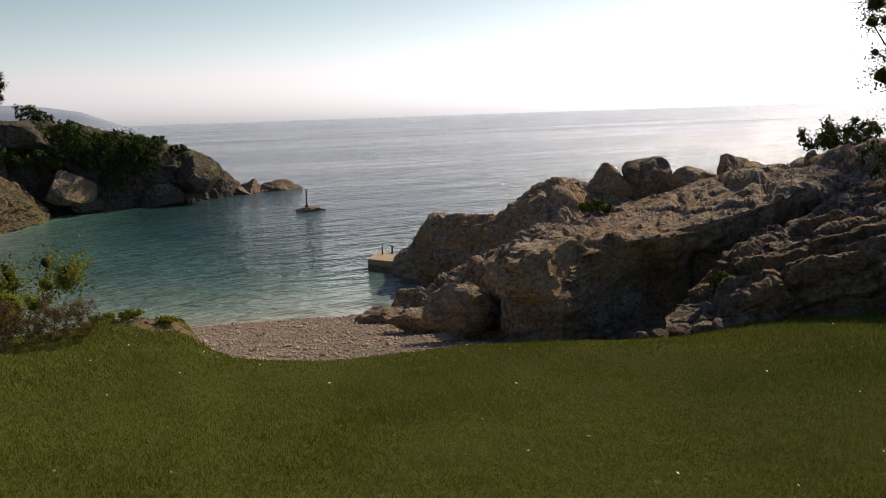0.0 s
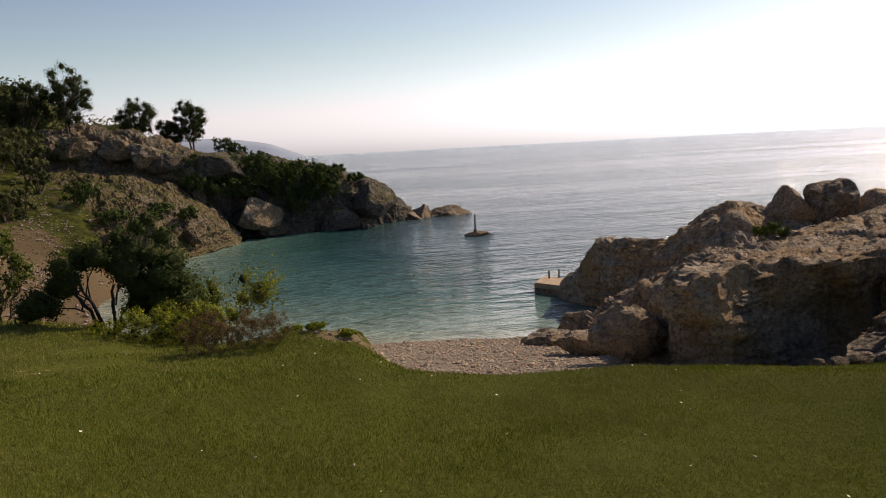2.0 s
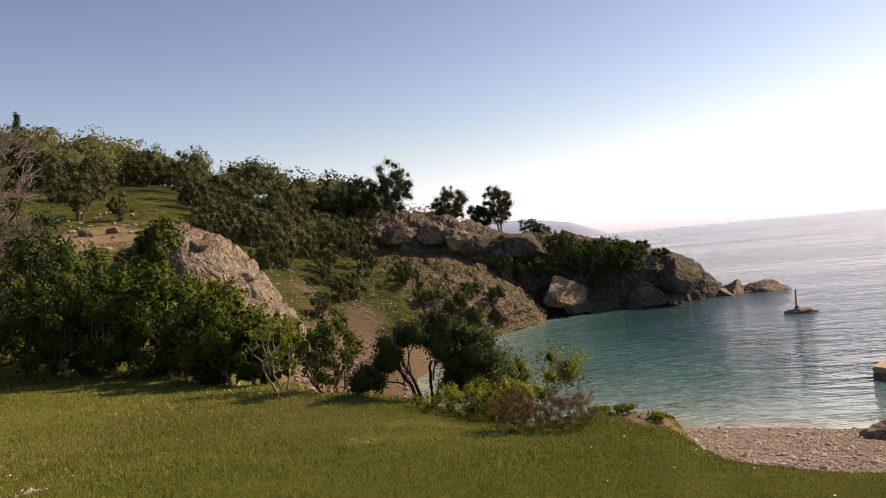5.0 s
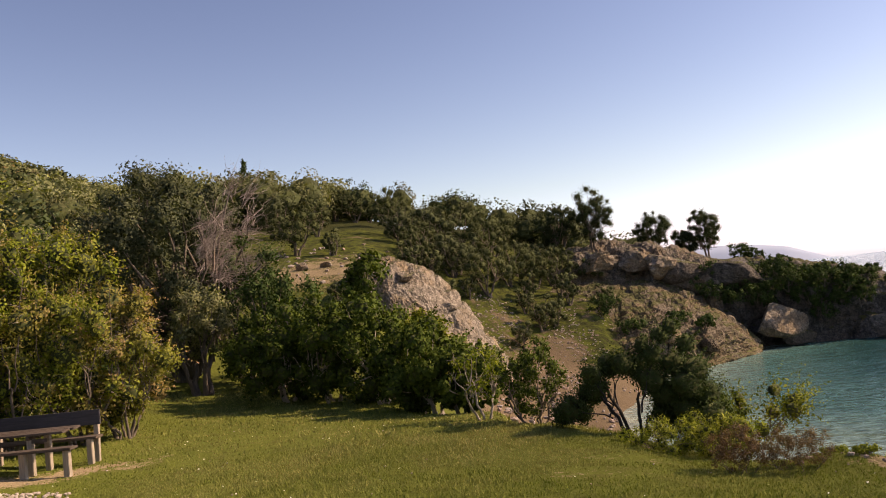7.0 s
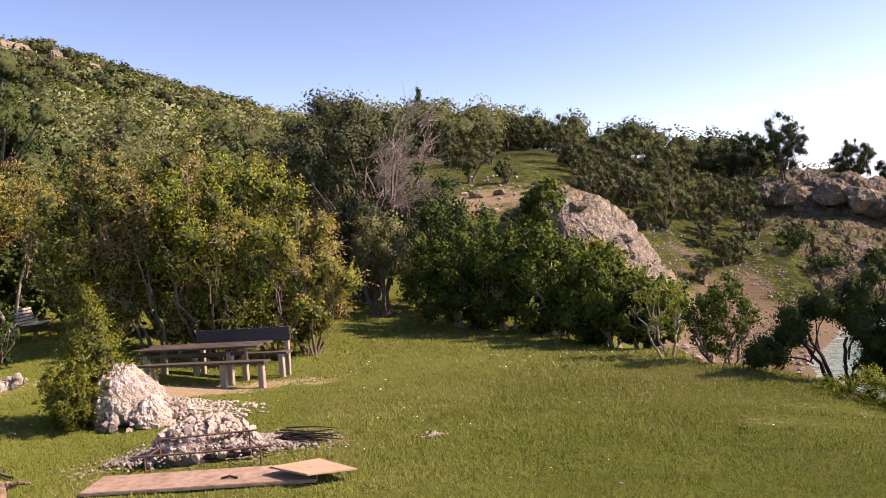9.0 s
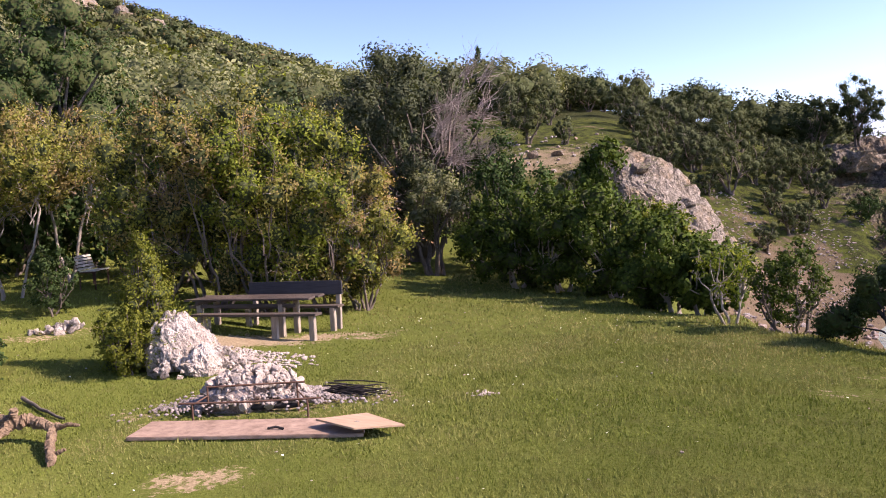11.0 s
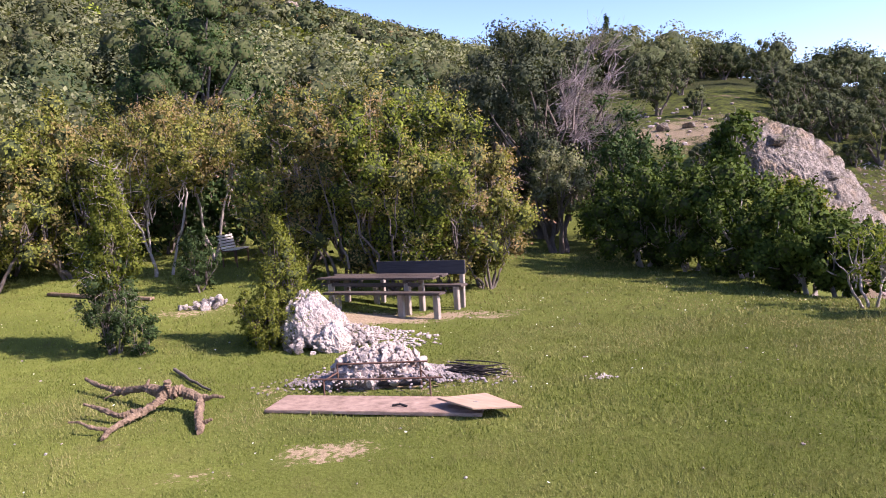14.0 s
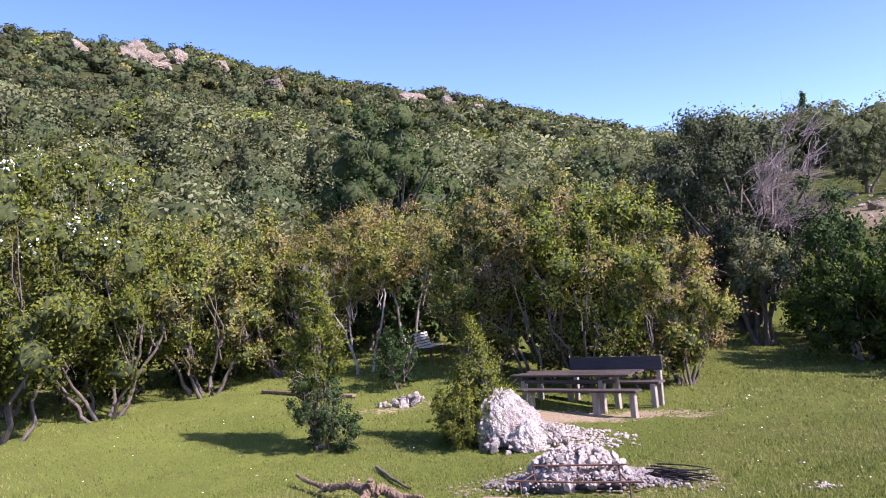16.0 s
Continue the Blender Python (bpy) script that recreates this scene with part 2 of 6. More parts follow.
BLADE = leaf_material("grass_blade", (0.1, 0.122, 0.018), (0.139, 0.164, 0.032), (0.19, 0.205, 0.053), 0.08, (0.24, 0.215, 0.085))


def ground_material():
    m, n, l, b = material("ground", 0.95, 0.02)
    b.inputs["Diffuse Roughness"].default_value = 0.8
    v = coords(n, l)
    big = noise_tex(n, l, v, 0.35, 4)
    mid = noise_tex(n, l, v, 2.2, 6, 0.7)
    fine = noise_tex(n, l, v, 28.0, 6, 0.7)
    grass = ramp(n, l, fine, [(0.3, (0.074, 0.086, 0.015)), (0.52, (0.114, 0.131, 0.027)), (0.75, (0.162, 0.172, 0.046))])
    dry = ramp(n, l, mid, [(0.5, (0, 0, 0)), (0.72, (0.7, 0.7, 0.7))])
    grass = mixed(n, l, dry, grass, (0.1, 0.09, 0.03))
    grass = mixed(n, l, ramp(n, l, big, [(0.4, (0, 0, 0)), (0.7, (0.45, 0.45, 0.45))]), grass, (0.045, 0.06, 0.012))
    soil = ramp(n, l, fine, [(0.3, (0.1, 0.073, 0.042)), (0.7, (0.27, 0.2, 0.125))])
    straw = ramp(n, l, fine, [(0.32, (0.15, 0.11, 0.06)), (0.68, (0.39, 0.3, 0.185))])
    ragged = noise_tex(n, l, v, 11.0, 7, 0.75)
    sand = ramp(n, l, fine, [(0.3, (0.2, 0.17, 0.135)), (0.7, (0.42, 0.365, 0.3))])
    scrub = ramp(n, l, ragged, [(0.35, (0.02, 0.026, 0.009)), (0.55, (0.05, 0.055, 0.02)), (0.75, (0.13, 0.115, 0.06))])
    for key, tex in (("scrub", scrub), ("soil", soil), ("sand", sand), ("straw", straw)):
        at = n.new("ShaderNodeAttribute")
        at.attribute_name = key
        edge = n.new("ShaderNodeMath")
        edge.operation = "ADD"
        l.new(at.outputs["Fac"], edge.inputs[0])
        sh = n.new("ShaderNodeMath")
        sh.operation = "MULTIPLY_ADD"
        l.new(ragged if key == "straw" else mid, sh.inputs[0])
        sh.inputs[1].default_value, sh.inputs[2].default_value = (3.0, -1.5) if key == "straw" else (1.2, -0.6)
        l.new(sh.outputs[0], edge.inputs[1])
        f = ramp(n, l, edge.outputs[0], [(0.4, (0, 0, 0)), (0.6, (1, 1, 1))])
        grass = mixed(n, l, f, grass, tex)
    l.new(grass, b.inputs["Base Color"])
    nb = bumped(n, l, b, mid, 0.5, 0.12)
    bumped(n, l, b, fine, 0.6, 0.03, nb)
    return m


def water_material():
    m, n, l, b = material("sea_water", 0.06, 0.5)
    b.inputs["IOR"].default_value = 1.33
    at = n.new("ShaderNodeAttribute")
    at.attribute_name = "shoal"
    v = coords(n, l)
    patch = noise_tex(n, l, v, 0.11, 4)
    col = ramp(n, l, at.outputs["Fac"], [(0.0, (0.05, 0.09, 0.105)), (0.4, (0.012, 0.056, 0.054)), (0.7, (0.055, 0.14, 0.13)), (0.92, (0.2, 0.29, 0.255)), (1.0, (0.32, 0.36, 0.3))])
    col = mixed(n, l, ramp(n, l, patch, [(0.45, (0, 0, 0)), (0.65, (0.5, 0.5, 0.5))]), col, mixed(n, l, 0.5, col, (0.01, 0.04, 0.045)))
    l.new(col, b.inputs["Base Color"])
    swell = noise_tex(n, l, coords(n, l, (0.5, 1.5, 1)), 0.5, 3, 0.55)
    chop = noise_tex(n, l, coords(n, l, (0.6, 1.5, 1)), 1.5, 3, 0.55)
    wind = noise_tex(n, l, coords(n, l, (0.006, 0.03, 1)), 1.0, 5, 0.65)
    l.new(ramp(n, l, wind, [(0.4, (0.05, 0.05, 0.05)), (0.62, (0.16, 0.16, 0.16))]), b.inputs["Roughness"])
    ripple = noise_tex(n, l, coords(n, l, (0.45, 1.6, 1)), 3.4, 2, 0.5)
    rollers = noise_tex(n, l, coords(n, l, (0.05, 0.2, 1)), 1.0, 3, 0.6)
    nb = bumped(n, l, b, rollers, 0.7, 1.4)
    nb = bumped(n, l, b, swell, 0.7, 0.4, nb)
    nb = bumped(n, l, b, chop, 1.0, 0.4, nb)
    bumped(n, l, b, ripple, 0.9, 0.12, nb)
    return m


GROUND = ground_material()
WATER = water_material()
PEBBLE = rock_material("pebble", (0.24, 0.205, 0.165), (0.47, 0.415, 0.34), (0.66, 0.6, 0.51), (0.46, 0.35, 0.28), 3.0, 0.3)
# aerial haze before the far hill is put into its base colour
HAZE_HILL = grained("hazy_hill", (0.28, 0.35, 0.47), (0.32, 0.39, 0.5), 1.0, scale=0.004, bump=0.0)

HAZE_ISLAND, _n, _l, _b = material("hazy_island", 1.0, 0.0)  # the bright haze under the sun is imitated by a pale glow
_b.inputs["Emission Color"].default_value, _b.inputs["Emission Strength"].default_value = (0.9, 0.93, 1.0, 1), 1.0


# ---- mesh helpers ----
def mesh_np(name, V, F, mats, mat_index=None, smooth=True, attrs=None, normals=None):
    """A mesh from arrays; F is an array of triangles or of quads, or a list of such arrays."""
    V = np.asarray(V, np.float32)
    groups = F if isinstance(F, list) else [F]
    me = bpy.data.meshes.new(name)
    loops = np.concatenate([g.ravel() for g in groups]).astype(np.int32)
    sizes = np.concatenate([np.full(len(g), g.shape[1]) for g in groups]).astype(np.int32)
    starts = np.concatenate([[0], np.cumsum(sizes)[:-1]]).astype(np.int32)
    me.vertices.add(len(V))
    me.vertices.foreach_set("co", V.ravel())
    me.loops.add(len(loops))
    me.loops.foreach_set("vertex_index", loops)
    me.polygons.add(len(sizes))
    me.polygons.foreach_set("loop_start", starts)
    me.polygons.foreach_set("loop_total", sizes)
    me.polygons.foreach_set("use_smooth", np.full(len(sizes), smooth))
    for m in mats if isinstance(mats, (list, tuple)) else [mats]:
        me.materials.append(m)
    if mat_index is not None:
        me.polygons.foreach_set("material_index", np.asarray(mat_index, np.int32))
    for key, values in (attrs or {}).items():
        a = me.attributes.new(key, "FLOAT", "POINT")
        a.data.foreach_set("value", np.asarray(values, np.float32))
    me.update(calc_edges=True)
    me.validate()
    if normals is not None:
        me.normals_split_custom_set_from_vertices(np.asarray(normals, np.float32))
    return me


def link(name, me, parent=None, label="", category="", group="", kind=""):
    ob = new(name, me)
    if parent is not None:
        ob.parent = parent
    return tagged(ob, label, category, group, kind)


def part(name, bm, mat, parent, label="", smooth=False):
    me = bpy.data.meshes.new(name)
    bm.to_mesh(me)
    bm.free()
    me.materials.append(mat)
    if smooth:
        me.polygons.foreach_set("use_smooth", np.full(len(me.polygons), True))
    return link(name, me, parent, label)


def hashed(ix, iy, iz):
    h = (ix * 374761393 + iy * 668265263 + iz * 2147483647 + 1274126177) & 0xFFFFFFFF
    h = ((h ^ (h >> 13)) * 1274126177) & 0xFFFFFFFF
    return ((h ^ (h >> 16)) & 0xFFFF) / 65535.0


def vnoise(p):
    """Smooth noise from -1 to 1 at an array of points."""
    p = np.asarray(p, float) + 1000.0
    i = np.floor(p).astype(np.int64)
    f = p - i
    f = f * f * (3 - 2 * f)
    out = 0
    for dx in (0, 1):
        for dy in (0, 1):
            for dz in (0, 1):
                w = (f[..., 0] if dx else 1 - f[..., 0]) * (f[..., 1] if dy else 1 - f[..., 1]) * (f[..., 2] if dz else 1 - f[..., 2])
                out = out + w * hashed(i[..., 0] + dx, i[..., 1] + dy, i[..., 2] + dz)
    return out * 2 - 1


def fbm(p, octaves=4, gain=0.5, ridged=False):
    out, amp, tot = 0, 1.0, 0
    for k in range(octaves):
        v = vnoise(np.asarray(p) * 2.03**k + 17.3 * k)
        out, tot, amp = out + amp * ((1 - 2 * np.abs(v)) if ridged else v), tot + amp, amp * gain
    return out / tot


def cells(p):
    """Nearest and second-nearest distance to scattered points, and a value for each cell."""
    p = np.asarray(p, float) + 1000.0
    i = np.floor(p).astype(np.int64)
    d1, d2, idv = np.full(p.shape[:-1], 9.0), np.full(p.shape[:-1], 9.0), np.zeros(p.shape[:-1])
    for dx in (-1, 0, 1):
        for dy in (-1, 0, 1):
            for dz in (-1, 0, 1):
                c = i + (dx, dy, dz)
                q = c + np.stack([hashed(c[..., 0], c[..., 1], c[..., 2] + s) for s in (11, 57, 93)], -1)
                d = np.linalg.norm(q - p, axis=-1)
                near = d < d1
                d2 = np.where(near, d1, np.minimum(d2, d))
                idv = np.where(near, hashed(c[..., 0] + 5, c[..., 1], c[..., 2]), idv)
                d1 = np.where(near, d, d1)
    return d1, d2, idv


def polar(az, r, z=0.0):
    """A place by its bearing (degrees to the left of +y), distance and height."""
    return Vector((-math.sin(radians(az)) * r, math.cos(radians(az)) * r, z))


def grid_faces(nu, nv):
    a = (np.arange(nu - 1)[:, None] * nv + np.arange(nv - 1)[None]).ravel()
    return np.stack([a, a + nv, a + nv + 1, a + 1], -1)


# ---- ground ----
RINGS = (0, 4, 8, 9, 10, 11.5, 13, 16, 20, 25, 32, 40, 48, 58, 75, 110, 180, 350, 700, 4600)
LAND = {  # bearing: height at each ring
    -180: (0, 0, 0, 0, 0, 0, 0, 0, 0, 0, 0, 0, 0, 0, 0, 0, 0, 0, 0, 0),
    -70: (0, 0, 0, 0, 0, 0, 0, .1, .2, .2, 0, 0, 0, -3, -6, -7, -8, -9, -9, -9),
    -52: (0, 0, -.1, -.2, -.3, -.5, -.8, -1, -1.2, -2, -3.4, -5, -6, -7, -8, -8, -8, -9, -9, -9),
    -40: (0, 0, -.2, -.4, -.8, -1.1, -1.4, -2, -2.8, -4, -5, -6, -7, -7, -8, -8, -8, -9, -9, -9),
    -30: (0, 0, -.2, -.5, -.85, -1.15, -1.45, -2.05, -2.85, -3.7, -4.6, -6, -7, -7, -8, -8, -8, -9, -9, -9),
    -20: (0, 0, -.26, -.72, -.98, -1.2, -1.5, -2.05, -2.84, -3.7, -4.6, -6, -7, -7, -8, -8, -8, -9, -9, -9),
    -13: (0, 0, -.2, -.45, -.95, -1.2, -1.5, -2.05, -2.82, -3.7, -4.5, -5, -6, -6, -7, -8, -8, -9, -9, -9),
    -9: (0, 0, -.08, -.15, -.35, -1.2, -1.55, -2.1, -2.8, -3.6, -4.2, -5, -5, -5, -6, -8, -8, -9, -9, -9),
    -2: (0, 0, -.05, -.1, -.2, -.8, -1.5, -2.2, -2.8, -3.5, -4, -4, -4, -3, -1, -5, -8, -9, -9, -9),
    4: (0, 0, 0, -.05, -.15, -.3, -.9, -2.2, -2.9, -3.4, -3.6, -3.4, -2.6, 1.6, 2.2, -4, -8, -9, -9, -9),
    9: (0, 0, 0, 0, 0, -.05, -.3, -1.6, -2.6, -2.95, -2.9, -2.2, 1.0, 2.6, 4.5, 1, -6, -9, -9, -9),
    13: (0, 0, 0, 0, 0, 0, -.05, -1.2, -2.4, -2.9, -2.85, -1.9, 1.4, 3.6, 6, 3, -5, -9, -9, -9),
    17: (0, 0, 0, 0, 0, 0, 0, -.2, -1.4, -2.1, -2, -.6, 2.6, 5.2, 8, 8, 0, -9, -9, -9),
    25: (0, 0, 0, 0, 0, 0, 0, -.1, -.2, .2, 1.3, 3.4, 5.2, 7.2, 9.8, 13, 13, 8, 0, 0),
    35: (0, 0, 0, 0, 0, 0, 0, 0, -.05, .1, 1, 3, 5, 7.2, 11, 16, 22, 33, 28, 0),
    46: (0, 0, 0, 0, 0, 0, 0, 0, .15, .6, 1.4, 2.6, 4.4, 7, 11, 17, 27, 68, 54, 0),
    58: (0, 0, 0, 0, 0, 0, .05, .35, .72, 1.2, 1.9, 3, 5, 8.5, 13.5, 20, 31, 90, 74, 0),
    67: (0, 0, 0, 0, 0, 0, .05, .3, .7, 1.15, 1.9, 3.2, 5.5, 9, 15.5, 24.5, 38, 102.5, 88, 0),
    76: (0, 0, 0, 0, 0, 0, .05, .25, .6, 1.1, 2, 3.5, 6, 10, 17, 27.5, 43, 115, 106, 0),
    90: (0, 0, 0, 0, 0, 0, .05, .25, .6, 1.2, 2.2, 4, 6.5, 11, 18, 29, 46, 125, 120, 0),
    130: (0, 0, 0, 0, 0, 0, 0, 0, .2, .8, 2, 4, 6, 9, 15, 28, 50, 100, 100, 0),
    180: (0, 0, 0, 0, 0, 0, 0, 0, 0, 0, 0, 0, 0, 0, 0, 0, 0, 0, 0, 0),
}
LAND_AZ = np.array(sorted(LAND))
LAND_Z = np.array([LAND[a] for a in sorted(LAND)], float)


def land_smooth(az, r):
    az = (np.asarray(az, float) + 180) % 360 - 180
    r = np.asarray(r, float)
    k = np.clip(np.searchsorted(LAND_AZ, az, side="right") - 1, 0, len(LAND_AZ) - 2)
    u = (az - LAND_AZ[k]) / (LAND_AZ[k + 1] - LAND_AZ[k])
    u = u * u * (3 - 2 * u) * 0.5 + u * 0.5
    rings = np.array(RINGS, float)
    j = np.clip(np.searchsorted(rings, r, side="right") - 1, 0, len(rings) - 2)
    v = np.clip((r - rings[j]) / (rings[j + 1] - rings[j]), 0, 1)
    za = LAND_Z[k, j] * (1 - v) + LAND_Z[k, j + 1] * v
    zb = LAND_Z[k + 1, j] * (1 - v) + LAND_Z[k + 1, j + 1] * v
    return za * (1 - u) + zb * u


def ground_z(x, y):
    x, y = np.asarray(x, float), np.asarray(y, float)
    r, az = np.hypot(x, y), np.degrees(np.arctan2(-x, y))
    p = np.stack([x, y, 0 * x], -1)
    rough = np.clip((r - 14) / 30, 0, 1)
    hill = np.clip((az - 2) / 10, 0, 1) * np.clip((r - 34) / 20, 0, 1)
    z = land_smooth(az, r) + 0.025 * fbm(p * 0.9, 3) * np.clip(r / 6, 0, 1) + 0.10 * rough * fbm(p * 0.5, 3)
    z = z + hill * (0.5 * fbm(p * 0.12, 3) + 0.008 * np.clip(r - 60, 0, 400) * fbm(p * 0.02 + 9, 4))
    # turf mound at the head of the beach
    mx, my = polar(-7.5, 10.1)[:2]
    d = ((x - mx) / 1.15) ** 2 + ((y - my) / 0.55) ** 2
    return z + 0.22 * np.exp(-d) * (1 + 0.5 * fbm(p * 3, 2))


def on_ground(az, r, lift=0.0):
    p = polar(az, r)
    return Vector((p.x, p.y, float(ground_z(p.x, p.y)) + lift))


def build_ground():
    azs = np.concatenate([np.arange(-180, -64, 4.0), np.arange(-64, 96, 0.5), np.arange(96, 180.1, 4.0)])
    rs = np.concatenate([np.linspace(0.0, 3.0, 5), np.arange(3.3, 16, 0.11), np.geomspace(16.1, 60, 100), np.geomspace(61, 400, 70), np.geomspace(430, 4600, 14)])
    az, r = np.meshgrid(azs, rs, indexing="ij")
    x, y = -np.sin(np.radians(az)) * r, np.cos(np.radians(az)) * r
    z = ground_z(x, y)
    V = np.stack([x, y, z], -1).reshape(-1, 3)
    p = V * (1, 1, 0)
    n1, n2 = fbm(p * 0.8, 3), fbm(p * 3.5, 3)
    azf, rf, zf = az.ravel(), r.ravel(), z.ravel()
    beach = (azf < 4) & (azf > -60)
    edge = np.interp(azf, [-60, -40, -26, -20, -13, -9, -4, 4], [30, 10.4, 8.7, 8.3, 8.75, 10.3, 10.9, 12.0])
    sand = np.clip((rf - edge) / 0.25 + 0.3 * n1, 0, 1) * beach
    lagoon = np.clip((zf < -1.9) * 1.0, 0, 1) * (azf >= 4) * (rf > 15) * (rf < 60)
    soil, straw = np.zeros(len(V)), np.zeros(len(V))

    def spot(a, rr, ra, rb, k=1.0):
        cx, cy = polar(a, rr)[:2]
        ca, sa = math.cos(radians(a)), math.sin(radians(a))
        u, w = (p[:, 0] - cx) * ca + (p[:, 1] - cy) * sa, -(p[:, 0] - cx) * sa + (p[:, 1] - cy) * ca
        return k * np.clip(0.75 - 0.4 * ((u / ra) ** 2 + (w / rb) ** 2) + 0.5 * n1 + 0.5 * n2, 0, 1)
    for a, rr, ra, rb, k in SPOTS:
        straw = np.maximum(straw, spot(a, rr, ra, rb, k))
    scree = np.clip((azf - 1) / 3, 0, 1) * np.clip((rf - 33) / 4, 0, 1) * np.clip((47.5 - rf) / 3, 0, 1) * np.clip((30 - azf) / 6, 0, 1)
    soil = np.maximum(soil, scree * np.clip(0.14 + 1.1 * fbm(p * 0.25, 3), 0, 1))
    soil = np.maximum(soil, lagoon)
    slope = np.clip((azf - 2) / 4, 0, 1) * np.clip((rf - 40) / 6, 0, 1) * np.clip((120 - rf) / 20, 0, 1)
    soil = np.maximum(soil, slope * np.clip(0.16 + 0.6 * n1, 0, 0.7))
    me = mesh_np("ground", V, grid_faces(len(azs), len(rs)), GROUND, attrs={"sand": sand, "soil": soil, "straw": straw, "scrub": np.maximum(np.clip((rf - 56) / 12, 0, 1) * (azf > 20), 0.52 * np.clip((azf - 3) / 4, 0, 1) * np.clip((rf - 32) / 6, 0, 1))})
    return link("ground", me, label="mown green lawn running down to a cove and up a hillside", category="ground", kind="structure")


SPOTS = [(49.0, 14.2, 1.6, 0.6, 1.5), (42.0, 13.9, 0.5, 0.3, 0.9), (54.5, 7.35, 0.62, 0.26, 0.85), (60.5, 15.6, 0.9, 0.4, 0.6),
         (-9.2, 9.75, 0.7, 0.22, 0.85), (6.5, 9.8, 0.4, 0.12, 0.6), (10.6, 9.2, 0.7, 0.3, 0.45), (8.6, 9.9, 0.5, 0.25, 0.45), (62.5, 7.2, 0.5, 0.2, 0.45), (66.0, 6.6, 0.6, 0.2, 0.5), (49.2, 9.75, 1.35, 0.6, 0.9), (27.0, 43, 3.2, 4, 1.0)]
build_ground()


def build_sea():
    azs = np.concatenate([np.arange(-100, 26, 0.8)])
    rs = np.concatenate([np.arange(14, 40, 0.4), np.geomspace(41, 200, 60), np.geomspace(220, 4500, 30)])
    az, r = np.meshgrid(azs, rs, indexing="ij")
    x, y = -np.sin(np.radians(az)) * r, np.cos(np.radians(az)) * r
    depth = -3.0 - ground_z(x, y)
    shoal = np.clip(1.0 - depth / 3.2, 0, 1) ** 1.0
    V = np.stack([x, y, 0 * x - 3.0], -1).reshape(-1, 3)
    me = mesh_np("sea", V, grid_faces(len(azs), len(rs)), WATER, attrs={"shoal": shoal.ravel()})
    return link("water", me, label="rippled sea water, turquoise in the shallows of the cove", category="sea", kind="structure")


build_sea()


# ---- rocks ----
def loft_rock(name, stations, mat, nu, nv, rough, label, seed=0, cell=1.2, smooth_rows=2, hollows=(), face=1.0, beds=0.42, spikes=1.0, dip=(0.0, 0.0)):
    """A rock mass whose cross-sections are given by bearing: (distance, height) from front foot over the crest to the back foot."""
    az_s = np.array([s[0] for s in stations], float)
    prof = np.array([s[1] for s in stations], float)
    order = np.argsort(az_s)
    az_s, prof = az_s[order], prof[order]
    az = np.linspace(az_s[0], az_s[-1], nu)
    k = prof.shape[1]
    t = np.interp(np.linspace(0, 1, nv), [0, 0.62, 1], [0, 3.0, k - 1])
    rz = np.zeros((nu, nv, 2))
    for c in range(2):
        cols = np.stack([np.interp(az, az_s, prof[:, j, c]) for j in range(k)], 1)
        for _ in range(smooth_rows * 3):
            cols[1:-1] = 0.25 * cols[:-2] + 0.5 * cols[1:-1] + 0.25 * cols[2:]
        row = np.stack([np.interp(t, np.arange(k), cols[i]) for i in range(nu)])
        for _ in range(max(2, nv // 12)):
            row[:, 1:-1] = 0.25 * row[:, :-2] + 0.5 * row[:, 1:-1] + 0.25 * row[:, 2:]
        rz[..., c] = row
    a = np.radians(az)[:, None]
    V = np.stack([-np.sin(a) * rz[..., 0], np.cos(a) * rz[..., 0], rz[..., 1]], -1)
    du, dv = np.gradient(V, axis=0), np.gradient(V, axis=1)
    N = np.cross(du, dv)
    N /= np.linalg.norm(N, axis=-1, keepdims=True) + 1e-9
    N *= np.sign((N[..., 2] + 0.2 * -(N[..., 0] * V[..., 0] + N[..., 1] * V[..., 1]) / 10).mean())
    q = V + seed * 13.7
    d1, d2, idv = cells(np.stack([q[..., 0], q[..., 1], q[..., 2] * 1.4], -1) / cell + 0.35 * np.stack([fbm(q * 0.8 / cell + s, 2) for s in (0, 5, 9)], -1))
    blocks = (idv - 0.5) * np.clip((d2 - d1) * 4, 0, 1)
    crack = -np.exp(-((d2 - d1) / 0.09) ** 2)
    e1, e2, idw = cells(q / (cell * 0.36))
    lie = V[..., 2] + dip[0] * V[..., 0] + dip[1] * V[..., 1] + 0.45 * fbm(q * 0.5 / cell + 3, 4)
    thick = (0.34 * cell, 0.13 * cell)
    strata = sum(wt * (1 - ((lie / th + s0) % 1.0) ** 2.2) for wt, th, s0 in ((0.62, thick[0], 0.0), (0.38, thick[1], 0.37)))
    strata = strata * np.clip(0.55 + 0.9 * fbm(q * 0.35 / cell + 21, 2), 0.1, 1.3)
    disp = rough * beds * (strata - 0.5) + spikes * rough * 0.35 * fbm(q * 5.5 / cell, 3, 0.65, ridged=True) + rough * (0.7 * blocks + 0.35 * crack + 0.55 * fbm(q * 0.55 / cell, 4, ridged=True) + 0.28 * (idw - 0.5) * np.clip((e2 - e1) * 4, 0, 1) + 0.3 * fbm(q * 2.6 / cell, 4, 0.6))
    calm = np.interp(t, [0, 1.6, 2.2, k - 1], [face, face, 1.0, 1.0])[None]
    disp = (disp - disp.mean()) * calm
    for ha, hz, deep, ra, rz_ in hollows:
        wob = 1 + 0.5 * fbm(q * 1.3 + ha, 2)
        disp = disp - deep * wob * np.exp(-(((az[:, None] - ha) / ra) ** 2 + ((V[..., 2] - hz) / rz_) ** 2)) * (t < 2.4)[None]
